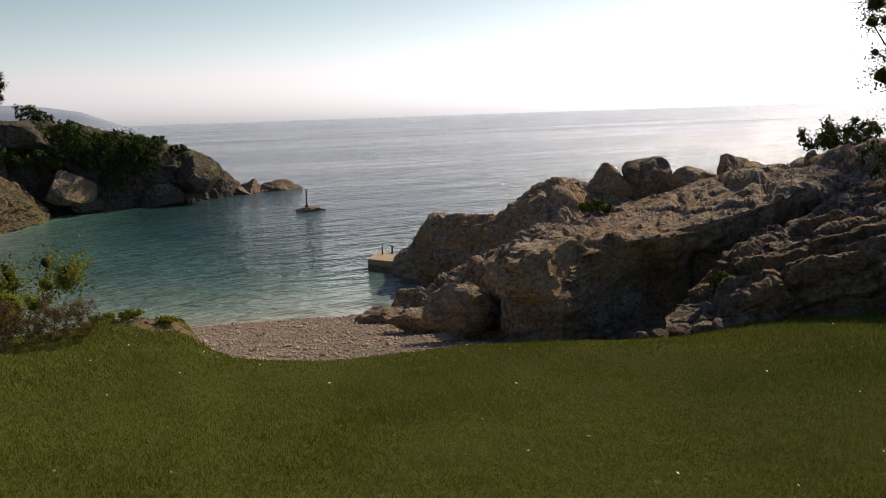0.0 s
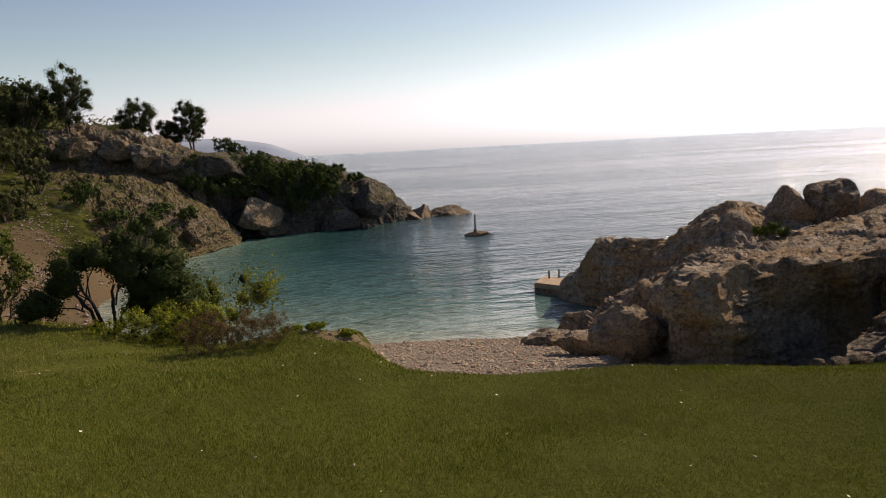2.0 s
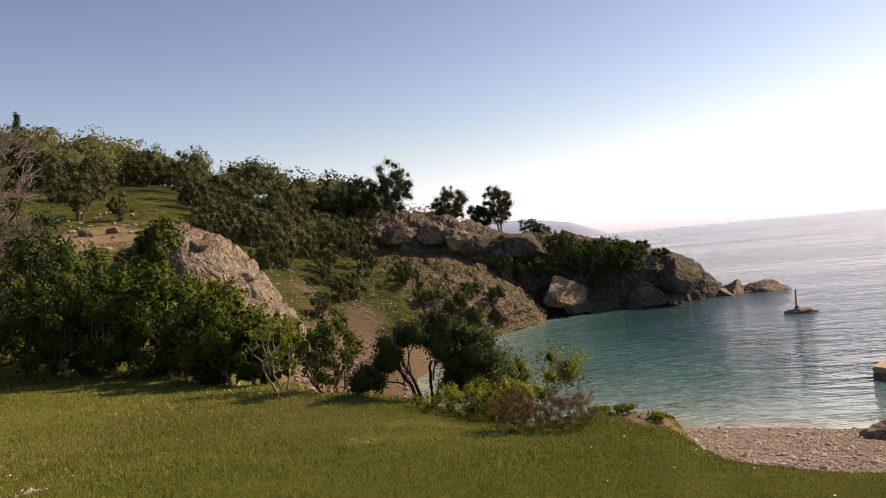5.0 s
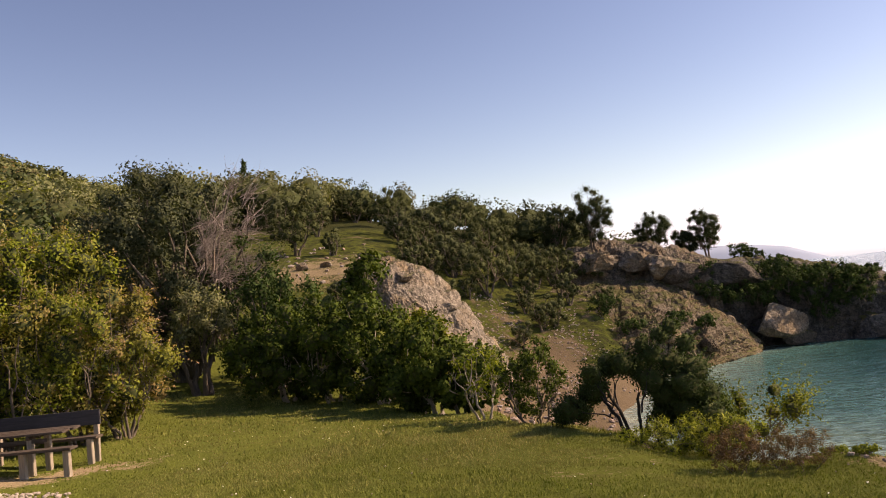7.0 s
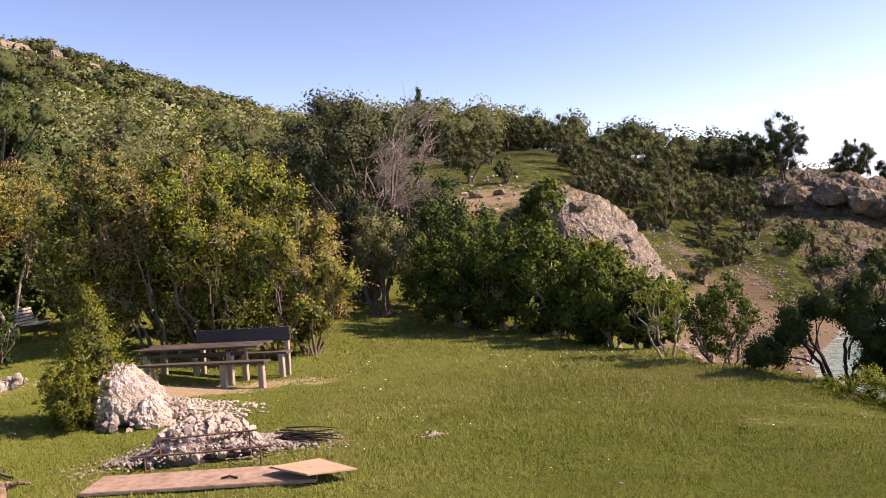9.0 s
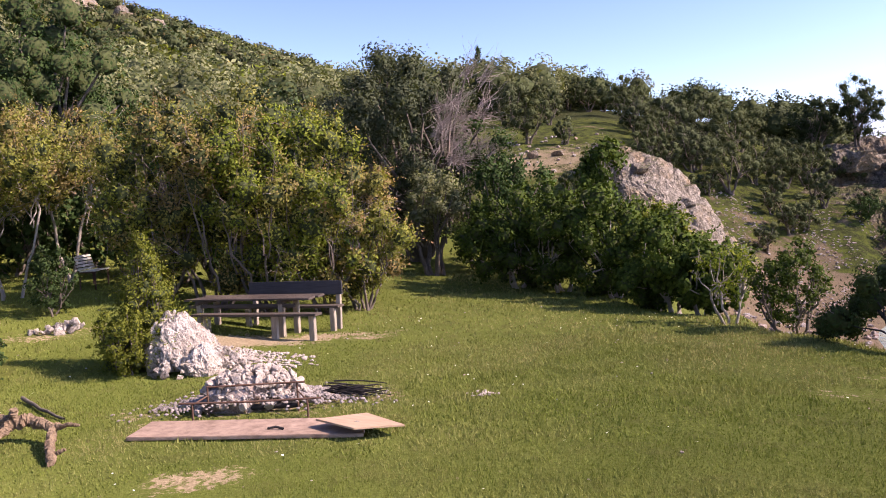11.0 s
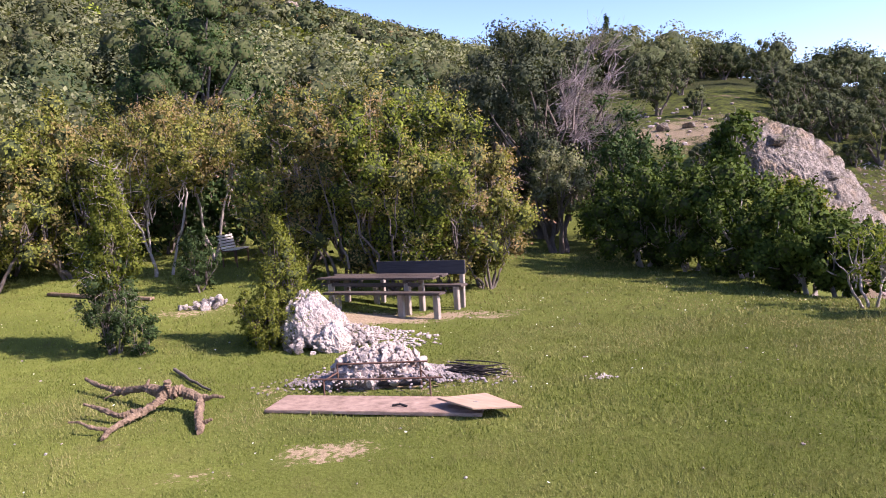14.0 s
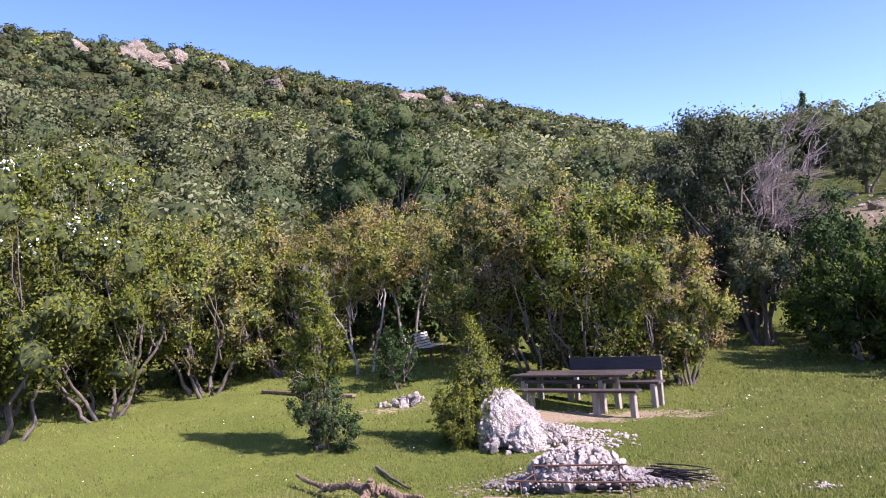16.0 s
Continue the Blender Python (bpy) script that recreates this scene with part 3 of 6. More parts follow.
    fade = np.minimum(1, np.minimum(np.arange(nu), np.arange(nu)[::-1]) / (nu * 0.06))[:, None]
    V = V + N * (disp * (0.4 + 0.6 * fade))[..., None]
    me = mesh_np(name, V.reshape(-1, 3), grid_faces(nu, nv), mat, smooth=False)
    return link(name, me, label=label, category="rock")


def boulder(name, place, size, mat, label="", seed=0, subdiv=4, rough=0.25, turn=0.0, parent=None, flat=0.0, category="boulder", group=""):
    bm = bmesh.new()
    bmesh.ops.create_icosphere(bm, subdivisions=subdiv, radius=1.0)
    bm.verts.ensure_lookup_table()
    V = np.array([v.co for v in bm.verts])
    F = np.array([[v.index for v in f.verts] for f in bm.faces])
    bm.free()
    rng = np.random.default_rng(seed)
    for _ in range(7):  # planes that chip the lump
        nrm = rng.normal(size=3)
        nrm /= np.linalg.norm(nrm)
        lim = rng.uniform(0.42, 0.78)
        over = np.clip(V @ nrm - lim, 0, None)
        V = V - over[:, None] * nrm * 0.9
    V = V * (1 + rough * fbm(V * 1.6 + seed * 3.1, 4)[:, None] + 0.4 * rough * fbm(V * 6 + seed, 3, ridged=True)[:, None])
    V[:, 2] = np.where(V[:, 2] < -0.5, -0.5 + (V[:, 2] + 0.5) * 0.3, V[:, 2])
    me = mesh_np(name, V * np.array(size) / 2, F, mat, smooth=False)
    ob = link(name, me, parent, label, "" if parent else category, group)
    ob.matrix_basis = Matrix.Translation(place) @ Matrix.Rotation(radians(turn), 4, "Z")
    return ob


outcrop = loft_rock("limestone_outcrop", [
    (-23.2, [(20.8, -3.9), (20.9, -3.7), (21.1, -3.6), (21.6, -3.6), (22.2, -3.7), (22.8, -3.9)]),
    (-24.2, [(19.8, -3.5), (19.9, -2.9), (20.6, -2.55), (21.2, -2.5), (22.6, -3.0), (23.5, -3.8)]),
    (-26.0, [(16.0, -2.9), (16.4, -2.3), (17.4, -1.95), (18.6, -1.8), (20.5, -2.4), (23.0, -3.8)]),
    (-28.5, [(12.4, -1.9), (12.8, -1.35), (14.0, -1.05), (15.6, -.95), (18.5, -1.7), (22.0, -3.8)]),
    (-31.0, [(11.0, -1.6), (11.5, -.95), (12.8, -.5), (14.8, -.45), (18.0, -1.1), (21.5, -3.6)]),
    (-34.0, [(10.3, -1.4), (10.8, -.75), (11.9, -.1), (14.4, 0.0), (17.5, -.5), (21.0, -3.2)]),
    (-36.5, [(10.3, -1.3), (10.5, -.4), (11.1, .25), (14.0, .25), (17.5, -.3), (21.0, -3.0)]),
    (-39.0, [(10.4, -1.3), (10.95, -.5), (10.95, .35), (14.2, .35), (17.5, 0.0), (21.0, -3.0)]),
    (-43.0, [(10.6, -1.2), (11.3, -.35), (11.25, .55), (15.0, .55), (18.0, .2), (21.5, -2.5)]),
    (-47.0, [(11.0, -1.1), (11.8, -.2), (11.8, .7), (16.0, .75), (19.0, .4), (22.0, -2.0)]),
    (-51.0, [(11.6, -.9), (12.9, .1), (12.6, .85), (16.5, .95), (20.0, .7), (23.0, -1.5)]),
    (-56.0, [(12.4, -.7), (13.4, .4), (14.0, 1.0), (17.5, 1.25), (21.0, 1.0), (24.0, -1.0)]),
    (-66.0, [(13.0, -.6), (13.6, .5), (15.0, 1.3), (18.0, 1.5), (22.0, 1.2), (26.0, -1.0)]),
], ROCK_NEAR, 360, 210, 0.30, "weathered grey-brown limestone outcrop with a hollow face beside the beach", 1, 1.3, 1,
    [(-43.0, -.42, .55, 3.4, .38), (-46.8, -.05, .35, 1.6, .32), (-38.4, -.8, .35, 1.5, .22), (-34.4, -.3, -.34, 2.6, .55), (-31.0, -.9, .3, 1.2, .25)], 0.8, beds=0.85, spikes=0.5, dip=(-0.26, 0.2))

for k, (az, r, z, sx, sy, sz, word) in enumerate([(-35.6, 11.15, -.02, 1.7, 1.4, 1.1, "brow"), (-29.6, 12.0, -.8, 1.2, .9, .9, "foot_block"), (-26.7, 14.3, -1.62, 1.7, 1.2, .65, "ledge"), (-24.7, 17.6, -2.35, 1.9, 1.4, .7, "ledge")]):
    boulder(word, polar(az, r, z), (sx, sy, sz), ROCK_NEAR, {"brow": "bulging tan limestone brow"}.get(word, ""), 90 + k, 4, 0.36, az, outcrop)

loft_rock("limestone_slab", [
    (-43.5, [(9.3, -.7), (9.4, -.5), (9.8, -.42), (10.3, -.45), (10.8, -.7), (11.3, -1.2)]),
    (-47.0, [(9.5, -.6), (9.8, -.25), (10.5, -.05), (11.2, -.05), (12.0, -.4), (13.0, -1.2)]),
    (-50.5, [(9.9, -.6), (10.2, 0.0), (11.0, .35), (12.0, .45), (13.2, .1), (14.5, -1.0)]),
    (-54.0, [(10.1, -.5), (10.4, .25), (11.3, .7), (12.6, .9), (14.2, .6), (16.0, -.8)]),
    (-58.0, [(10.2, -.5), (10.5, .35), (11.6, .95), (13.2, 1.2), (15.5, .9), (18.0, -.6)]),
    (-68.0, [(10.2, -.5), (10.5, .4), (11.8, 1.1), (13.8, 1.4), (16.5, 1.0), (19.0, -.6)]),
], ROCK_DARK, 240, 150, 0.26, "sloping slab of dark grey limestone rising out of the lawn", 2, 0.9, 1, beds=0.9, spikes=0.35, dip=(-0.3, 0.26))

ridge = loft_rock("shore_ridge", [
    (-23.4, [(26.6, -4.0), (26.8, -3.6), (27.2, -3.4), (27.8, -3.4), (28.6, -3.6), (30.0, -4.0)]),
    (-24.3, [(25.8, -3.7), (26.0, -3.0), (26.6, -2.65), (27.4, -2.5), (29.0, -2.9), (31.0, -4.0)]),
    (-26.0, [(25.0, -3.6), (25.1, -2.7), (25.7, -2.1), (26.6, -1.75), (29.0, -2.6), (32.0, -4.0)]),
    (-27.4, [(24.0, -3.5), (24.1, -2.4), (24.6, -1.5), (25.2, -1.0), (28.0, -2.3), (32.0, -4.0)]),
    (-28.3, [(23.5, -3.4), (23.6, -2.2), (24.0, -1.2), (24.6, -.7), (28.0, -2.2), (32.0, -4.0)]),
    (-31.6, [(22.0, -3.3), (22.2, -2.0), (22.9, -1.2), (24.0, -.75), (28.0, -2.2), (32.0, -4.0)]),
    (-34.0, [(21.0, -3.2), (21.2, -1.6), (22.6, -.4), (24.0, .1), (28.0, -2.0), (32.0, -4.0)]),
    (-36.0, [(20.5, -3.0), (20.8, -1.4), (22.6, -.1), (24.0, .35), (28.0, -1.8), (32.0, -4.0)]),
    (-38.6, [(20.5, -3.0), (20.8, -1.4), (22.6, -.5), (24.0, -.3), (28.0, -1.8), (32.0, -4.0)]),
    (-43.0, [(20.0, -2.6), (20.5, -1.2), (22.4, -.4), (24.0, -.15), (28.0, -1.5), (32.0, -4.0)]),
    (-48.0, [(20.0, -2.2), (20.5, -.6), (22.0, .1), (24.0, .35), (28.0, -1.2), (32.0, -4.0)]),
    (-53.0, [(20.0, -1.8), (20.5, -.2), (22.0, .5), (24.0, .75), (28.0, -.8), (33.0, -4.0)]),
    (-66.0, [(20.0, -1.5), (20.5, .2), (22.0, .8), (25.0, 1.1), (30.0, -.4), (36.0, -4.0)]),
], ROCK_NEAR, 340, 120, 0.36, "low jagged ridge of grey limestone along the shore", 3, 1.7, 1, beds=0.4, spikes=0.6, dip=(-0.2, 0.16))

for k, (az, r, z, sx, sy, sz) in enumerate([(-39.8, 24.0, -.2, 1.3, 1.4, 1.7), (-41.7, 24.0, -.2, 1.5, 1.6, 1.8), (-43.4, 24.3, -.4, 1.2, 1.4, 1.2), (-45.0, 24.2, -.3, 1.5, 1.5, 1.4), (-47.7, 24.0, .15, 1.2, 1.3, 1.6), (-49.2, 24.2, .05, 1.4, 1.3, 1.0)]):
    boulder("boulder", polar(az, r, z), (sx, sy, sz), ROCK_NEAR, "", 40 + k, 4, 0.34, 30 * k, ridge)

headland = loft_rock("headland", [
    (2.5, [(51.0, -1.5), (52.5, .3), (54.0, 1.8), (57.0, 2.9), (62.0, 2.6), (68.0, -2.0)]),
    (0.5, [(51.5, -3.4), (52.5, -1.0), (54.0, 1.4), (57.0, 2.6), (62.0, 2.2), (68.0, -3.0)]),
    (-2.0, [(53.5, -3.8), (54.0, -1.8), (54.3, .6), (57.0, 2.3), (62.0, 1.8), (68.0, -4.0)]),
    (-5.5, [(54.2, -3.8), (54.4, -2.0), (54.4, .2), (57.0, 1.7), (62.0, 1.0), (67.0, -4.0)]),
    (-8.5, [(55.0, -3.8), (55.1, -2.0), (55.0, -.3), (57.0, .9), (62.0, .4), (66.0, -4.0)]),
    (-10.5, [(55.9, -3.8), (56.0, -2.2), (56.1, -.8), (57.4, .25), (61.0, -.5), (65.0, -4.0)]),
    (-12.2, [(57.5, -3.8), (57.7, -2.5), (58.0, -1.5), (58.8, -.6), (61.5, -1.6), (65.0, -4.0)]),
    (-13.6, [(59.5, -3.8), (59.7, -3.0), (60.0, -2.6), (60.6, -2.2), (62.0, -2.8), (64.0, -4.0)]),
], ROCK_FAR, 280, 120, 0.7, "dark limestone headland falling steeply into the sea", 4, 3.0, 2, beds=0.1, spikes=0.6)
crag = loft_rock("ridge_crag", [
    (10.5, [(53.0, .2), (53.6, 2.4), (54.6, 3.9), (57.0, 4.5), (61.0, 4.2), (66.0, 2.0)]),
    (8.0, [(52.5, 0), (53.0, 2.2), (54.4, 4.2), (57.0, 4.75), (61.0, 4.4), (66.0, 2.0)]),
    (5.0, [(52.3, -.2), (52.8, 1.9), (53.6, 3.8), (56.0, 4.3), (60.0, 4.0), (66.0, 1.5)]),
    (3.0, [(52.0, -.6), (52.5, 1.5), (53.4, 3.2), (56.0, 3.8), (60.0, 3.4), (66.0, 1.0)]),
    (0.5, [(52.0, -1), (52.5, 1.0), (53.4, 2.3), (56.0, 2.8), (60.0, 2.6), (66.0, 0.5)]),
], ROCK_PALE, 180, 90, 0.7, "pale grey limestone crag along the crest of the headland", 5, 2.6, 1, beds=0.15, spikes=0.8)
bank = loft_rock("eroded_bank", [
    (15.5, [(42.0, -1.9), (42.8, -1.4), (44.2, -.5), (46.0, .6), (48.5, 1.5), (52.0, 2.2)]),
    (12.5, [(41.5, -2.2), (42.4, -1.6), (44.0, -.8), (46.0, .3), (49.0, 1.4), (52.5, 2.1)]),
    (9.0, [(42.0, -2.3), (43.0, -1.6), (44.8, -.9), (46.8, .1), (49.5, 1.2), (52.8, 2.0)]),
    (5.0, [(42.0, -2.4), (43.2, -1.5), (44.8, -.8), (46.8, .0), (49.5, 1.0), (52.6, 1.8)]),
    (2.5, [(43.6, -3.2), (44.6, -2.3), (46.0, -1.5), (47.6, -.6), (50.0, .3), (52.5, .9)]),
    (0.0, [(46.5, -3.6), (47.2, -2.9), (48.4, -2.1), (49.8, -1.3), (51.6, -.8), (53.5, -1.2)]),
    (-1.6, [(49.5, -3.8), (50.0, -3.2), (50.8, -2.8), (51.6, -2.5), (52.6, -2.5), (54.0, -3.4)]),
], ROCK_EARTH, 190, 90, 0.36, "eroded bank of brown earth and grey rock above the water", 6, 1.3, 1, beds=0.7, spikes=0.4, dip=(-0.2, 0.1))
dome = loft_rock("rock_dome", [
    (26.4, [(33.5, .6), (34.2, 1.4), (35.2, 2.2), (37.0, 3.2), (40.0, 3.4), (44.0, 3.0)]),
    (24.6, [(32.0, -.2), (32.8, 1.4), (34.2, 3.0), (36.5, 4.2), (40.0, 4.6), (44.0, 3.4)]),
    (23.0, [(31.0, -1.0), (31.8, 1.0), (33.2, 2.9), (36.0, 4.15), (39.0, 4.0), (43.0, 2.4)]),
    (20.6, [(31.0, -1.6), (31.8, .3), (33.0, 2.2), (35.5, 3.5), (38.0, 3.0), (42.0, 1.4)]),
    (18.4, [(31.5, -2.0), (32.2, -.4), (33.4, 1.1), (35.5, 2.1), (38.0, 1.6), (41.0, .2)]),
    (16.8, [(32.5, -2.2), (33.0, -1.2), (34.0, -.1), (35.5, 0.5), (37.5, .2), (40.0, -.8)]),
    (15.2, [(34.0, -2.4), (34.4, -2.0), (35.0, -1.6), (36.0, -1.5), (37.0, -1.5), (39.0, -1.8)]),
], ROCK_PALE, 170, 100, 0.26, "rounded pale rock dome rising above the bushes", 7, 1.6, 2, beds=0.12, spikes=0.9)
for k, (az, r, z, s, mass, mat) in enumerate([(8.4, 53.4, 3.2, 2.6, crag, ROCK_PALE), (6.0, 53.0, 2.9, 2.2, crag, ROCK_PALE), (4.2, 52.8, 2.4, 2.8, crag, ROCK_PALE), (4.2, 43.6, -1.2, 1.3, bank, ROCK_EARTH), (6.8, 43.2, -1.6, 1.1, bank, ROCK_EARTH), (1.6, 45.6, -2.0, 1.4, bank, ROCK_EARTH), (22.4, 34.0, 3.1, 1.1, dome, ROCK_PALE), (19.4, 33.8, 1.5, 1.0, dome, ROCK_PALE), (25.2, 34.6, 3.0, .9, dome, ROCK_PALE)]):
    boulder("block", polar(az, r, z), (s, s * 0.8, s * 0.75), mat, "", 110 + k, 4, 0.3, 25 * k, mass)
boulder("fallen_block", polar(-2.9, 52.8, -1.6), (3.2, 2.4, 2.6), ROCK_PALE, "pale angular limestone block fallen at the cliff foot", 61, 5, 0.12, 25)
boulder("fallen_block", polar(-3.9, 53.6, -2.5), (2.4, 2.0, 1.6), ROCK_FAR, "dark limestone block at the water's edge", 62, 4, 0.2, 70)
for k, (az, r, z, sx, sz) in enumerate([(-10.8, 55.6, -1.5, 3.6, 3.2), (2.7, 53.2, 2.2, 3.2, 2.6), (-0.6, 53.6, 1.5, 4.2, 2.2), (-8.6, 55.3, -2.4, 2.4, 1.8)]):
    boulder("block", polar(az, r, z), (sx, 2.6, sz), ROCK_FAR, "", 80 + k, 4, 0.2, 20 * k, headland)
for k, (az, r, s, h) in enumerate([(-14.4, 61, 2.2, 1.8), (-15.4, 62, 2.4, 1.2), (-16.5, 62.5, 2.6, 1.1), (-13.7, 60, 1.8, 1.0)]):
    boulder("sea_rock", polar(az, r, -2.9), (s, s, h), ROCK_DARK, "dark rock breaking the water off the headland", 70 + k, 4, 0.35, 40 * k, group="rocks off the headland")


# ---- plants ----
def tube(points, radii, sides=6):
    """A tapered limb along points."""
    P, R = np.asarray(points, float), np.asarray(radii, float)
    T = np.gradient(P, axis=0)
    T /= np.linalg.norm(T, axis=1, keepdims=True) + 1e-9
    ref = np.where(np.abs(T[:, 2:3]) < 0.9, [[0, 0, 1.0]], [[1.0, 0, 0]])
    A = np.cross(T, ref)
    A /= np.linalg.norm(A, axis=1, keepdims=True) + 1e-9
    B = np.cross(T, A)
    ang = np.linspace(0, 2 * np.pi, sides, endpoint=False)
    V = P[:, None] + R[:, None, None] * (np.cos(ang)[None, :, None] * A[:, None] + np.sin(ang)[None, :, None] * B[:, None])
    k, F = len(P), []
    i, j = np.meshgrid(np.arange(k - 1), np.arange(sides), indexing="ij")
    jn = (j + 1) % sides
    F = np.stack([i * sides + j, i * sides + jn, (i + 1) * sides + jn, (i + 1) * sides + j], -1).reshape(-1, 4)
    return V.reshape(-1, 3), F


def joined(pieces):
    Vs, Fs, n = [], [], 0
    for V, F in pieces:
        Vs.append(V)
        Fs.append(F + n)
        n += len(V)
    return np.concatenate(Vs), np.concatenate(Fs)


def limb(rng, a, b, r0, r1, bend=0.15, k=6, sides=6):
    a, b = np.asarray(a, float), np.asarray(b, float)
    t = np.linspace(0, 1, k)[:, None]
    L = np.linalg.norm(b - a)
    w = np.cumsum(rng.normal(0, bend * L / k, (k, 3)), 0)
    w = w - t * w[-1]
    return tube(a + (b - a) * t + w, np.linspace(r0, r1, k), sides)


def leaves(rng, C, rad, n, size, aspect=0.5, flat=1.0, shell=0.3):
    """n leaf blades in clumps round the centres C, each of radius rad."""
    C, rad = np.asarray(C, float), np.asarray(rad, float)
    w = rad**2
    pick = rng.choice(len(C), n, p=w / w.sum())
    d = rng.normal(size=(n, 3))
    d /= np.linalg.norm(d, axis=1, keepdims=True)
    rr = rad[pick] * (shell + (1 - shell) * rng.random(n)) * rng.uniform(0.72, 1.22, n)
    P = C[pick] + d * rr[:, None] * (1, 1, flat)
    out = d + rng.normal(0, 0.7, (n, 3)) + (0, 0, 0.25)
    t = np.cross(out, rng.normal(size=(n, 3)))
    t /= np.linalg.norm(t, axis=1, keepdims=True) + 1e-9
    s = np.cross(out, t)
    s /= np.linalg.norm(s, axis=1, keepdims=True) + 1e-9
    L = size * rng.uniform(0.6, 1.3, n)[:, None]
    V = np.stack([P - t * L * 0.5, P + s * L * aspect * 0.5, P + t * L * 0.5, P - s * L * aspect * 0.5], 1).reshape(-1, 3)
    return V, np.arange(4 * n).reshape(n, 4)


def cube_ball(n):
    """A unit ball of 6 n n quads, as an array of corners."""
    g = np.tan(np.linspace(-1, 1, n + 1) * math.pi / 4)
    u, v = np.meshgrid(g, g, indexing="ij")
    Q = []
    for ax in range(3):
        for sign in (1, -1):
            P = np.zeros((n + 1, n + 1, 3))
            P[..., ax], P[..., (ax + 1) % 3], P[..., (ax + 2) % 3] = sign, u, v * sign
            P /= np.linalg.norm(P, axis=-1, keepdims=True)
            Q.append(np.stack([P[:-1, :-1], P[1:, :-1], P[1:, 1:], P[:-1, 1:]], 2).reshape(-1, 4, 3))
    return np.concatenate(Q)


def unit(v):
    return v / (np.linalg.norm(v, axis=-1, keepdims=True) + 1e-9)


def faced(V, C, centre, flat=0.75):
    """Turns leaf blades outwards; gives each corner a normal between the blade's own and that of its clump."""
    Q = V.reshape(-1, 4, 3).copy()
    m = Q.mean(1)
    near = np.concatenate([np.argmin(((q[:, None] - C[None]) ** 2).sum(-1), 1) for q in np.array_split(m, max(1, len(m) // 4000))])
    loc, out = unit(m - C[near]), unit(m - centre)
    g = unit(np.cross(Q[:, 1] - Q[:, 0], Q[:, 2] - Q[:, 0]))
    back = (g * (0.5 * out + 0.8 * loc)).sum(-1) < 0
    Q[back] = Q[back][:, ::-1]
    g[back] *= -1
    N = unit(flat * g + 0.5 * loc + 0.45 * out)
    return Q.reshape(-1, 3), np.repeat(N, 4, 0), near


def shade_cores(rng, C, R, centre, size=0.7):
    """A dark hull inside each clump that stands in for shade between the leaves."""
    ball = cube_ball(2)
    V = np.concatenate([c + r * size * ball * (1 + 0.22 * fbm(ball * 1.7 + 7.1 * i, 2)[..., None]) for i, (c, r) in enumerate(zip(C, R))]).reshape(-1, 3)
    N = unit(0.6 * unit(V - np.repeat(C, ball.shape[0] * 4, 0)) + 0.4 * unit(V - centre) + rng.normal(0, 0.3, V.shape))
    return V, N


def leafy_shoots(rng, C, R, n, h, w, leaf, aspect, bronze, tint, per=12):
    """Arching shoots that stand out of the crown, leaves set along them and bronze towards the tips."""
    pick = rng.integers(len(C), size=n)
    d = C[pick] * (1, 1, 0) / (0.45 * w) + rng.normal(0, 0.45, (n, 3)) + (0, 0, 0.75)
    d /= np.linalg.norm(d, axis=1, keepdims=True)
    ln = R[pick] * rng.uniform(1.0, 2.3, n)
    u = np.tile(np.linspace(0.25, 1, per), n)
    k = np.repeat(np.arange(n), per)
    P = C[pick][k] + d[k] * (ln[k] * u)[:, None] + rng.normal(0, 0.22 * leaf, (n * per, 3)) - np.outer(ln[k] * u**2 * 0.18, (0, 0, 1))
    t = d[k] * 0.6 + rng.normal(0, 0.6, (n * per, 3))
    t /= np.linalg.norm(t, axis=1, keepdims=True)
    s = np.cross(t, rng.normal(size=(n * per, 3)))
    s /= np.linalg.norm(s, axis=1, keepdims=True) + 1e-9
    L = leaf * (rng.uniform(0.6, 1.2, n * per) * (1.1 - 0.4 * u))[:, None]
    V = np.stack([P - t * L * 0.5, P + s * L * aspect * 0.5, P + t * L * 0.5, P - s * L * aspect * 0.5], 1).reshape(-1, 3)
    hue = (rng.random(n) < 0.6)[k]
    return V, np.arange(4 * n * per).reshape(-1, 4), np.clip(tint + bronze * hue * u**1.5, 0, 0.9)


def crown_clumps(rng, h, w, base, k, form):
    """Clump centres of a crown: form 'round', 'cone', 'umbrella', 'column'."""
    C, R = [], []
    for i in range(k):
        u = (i + rng.random()) / k
        a = rng.random() * 2 * np.pi
        if form == "cone":
            z, rr = base + (h - base) * u**1.15, 0.5 * w * (1 - u) ** 0.75 * rng.uniform(0.55, 1.0)
            c = 0.26 * w * (1.1 - 0.75 * u)
        elif form == "umbrella":
            q = math.sqrt(rng.random())
            z, rr = base + (h - base) * (0.35 + 0.55 * (1 - q * q) * rng.uniform(0.5, 1)), 0.42 * w * q
            c = 0.2 * w * rng.uniform(0.6, 1.1)
        else:
            th = math.acos(1 - 2 * u) if form == "round" else math.acos(1 - 1.5 * u)
            q = rng.uniform(0.45, 1.12)
            z = base + (h - base) * (0.5 + 0.44 * q * math.cos(th))
            rr = 0.42 * w * q * math.sin(th)
            c = 0.4 * (w * w * h / k) ** (1 / 3) * rng.uniform(0.55, 1.4)
        C.append((rr * math.cos(a), rr * math.sin(a), z))
        R.append(c)
    return np.array(C), np.array(R)


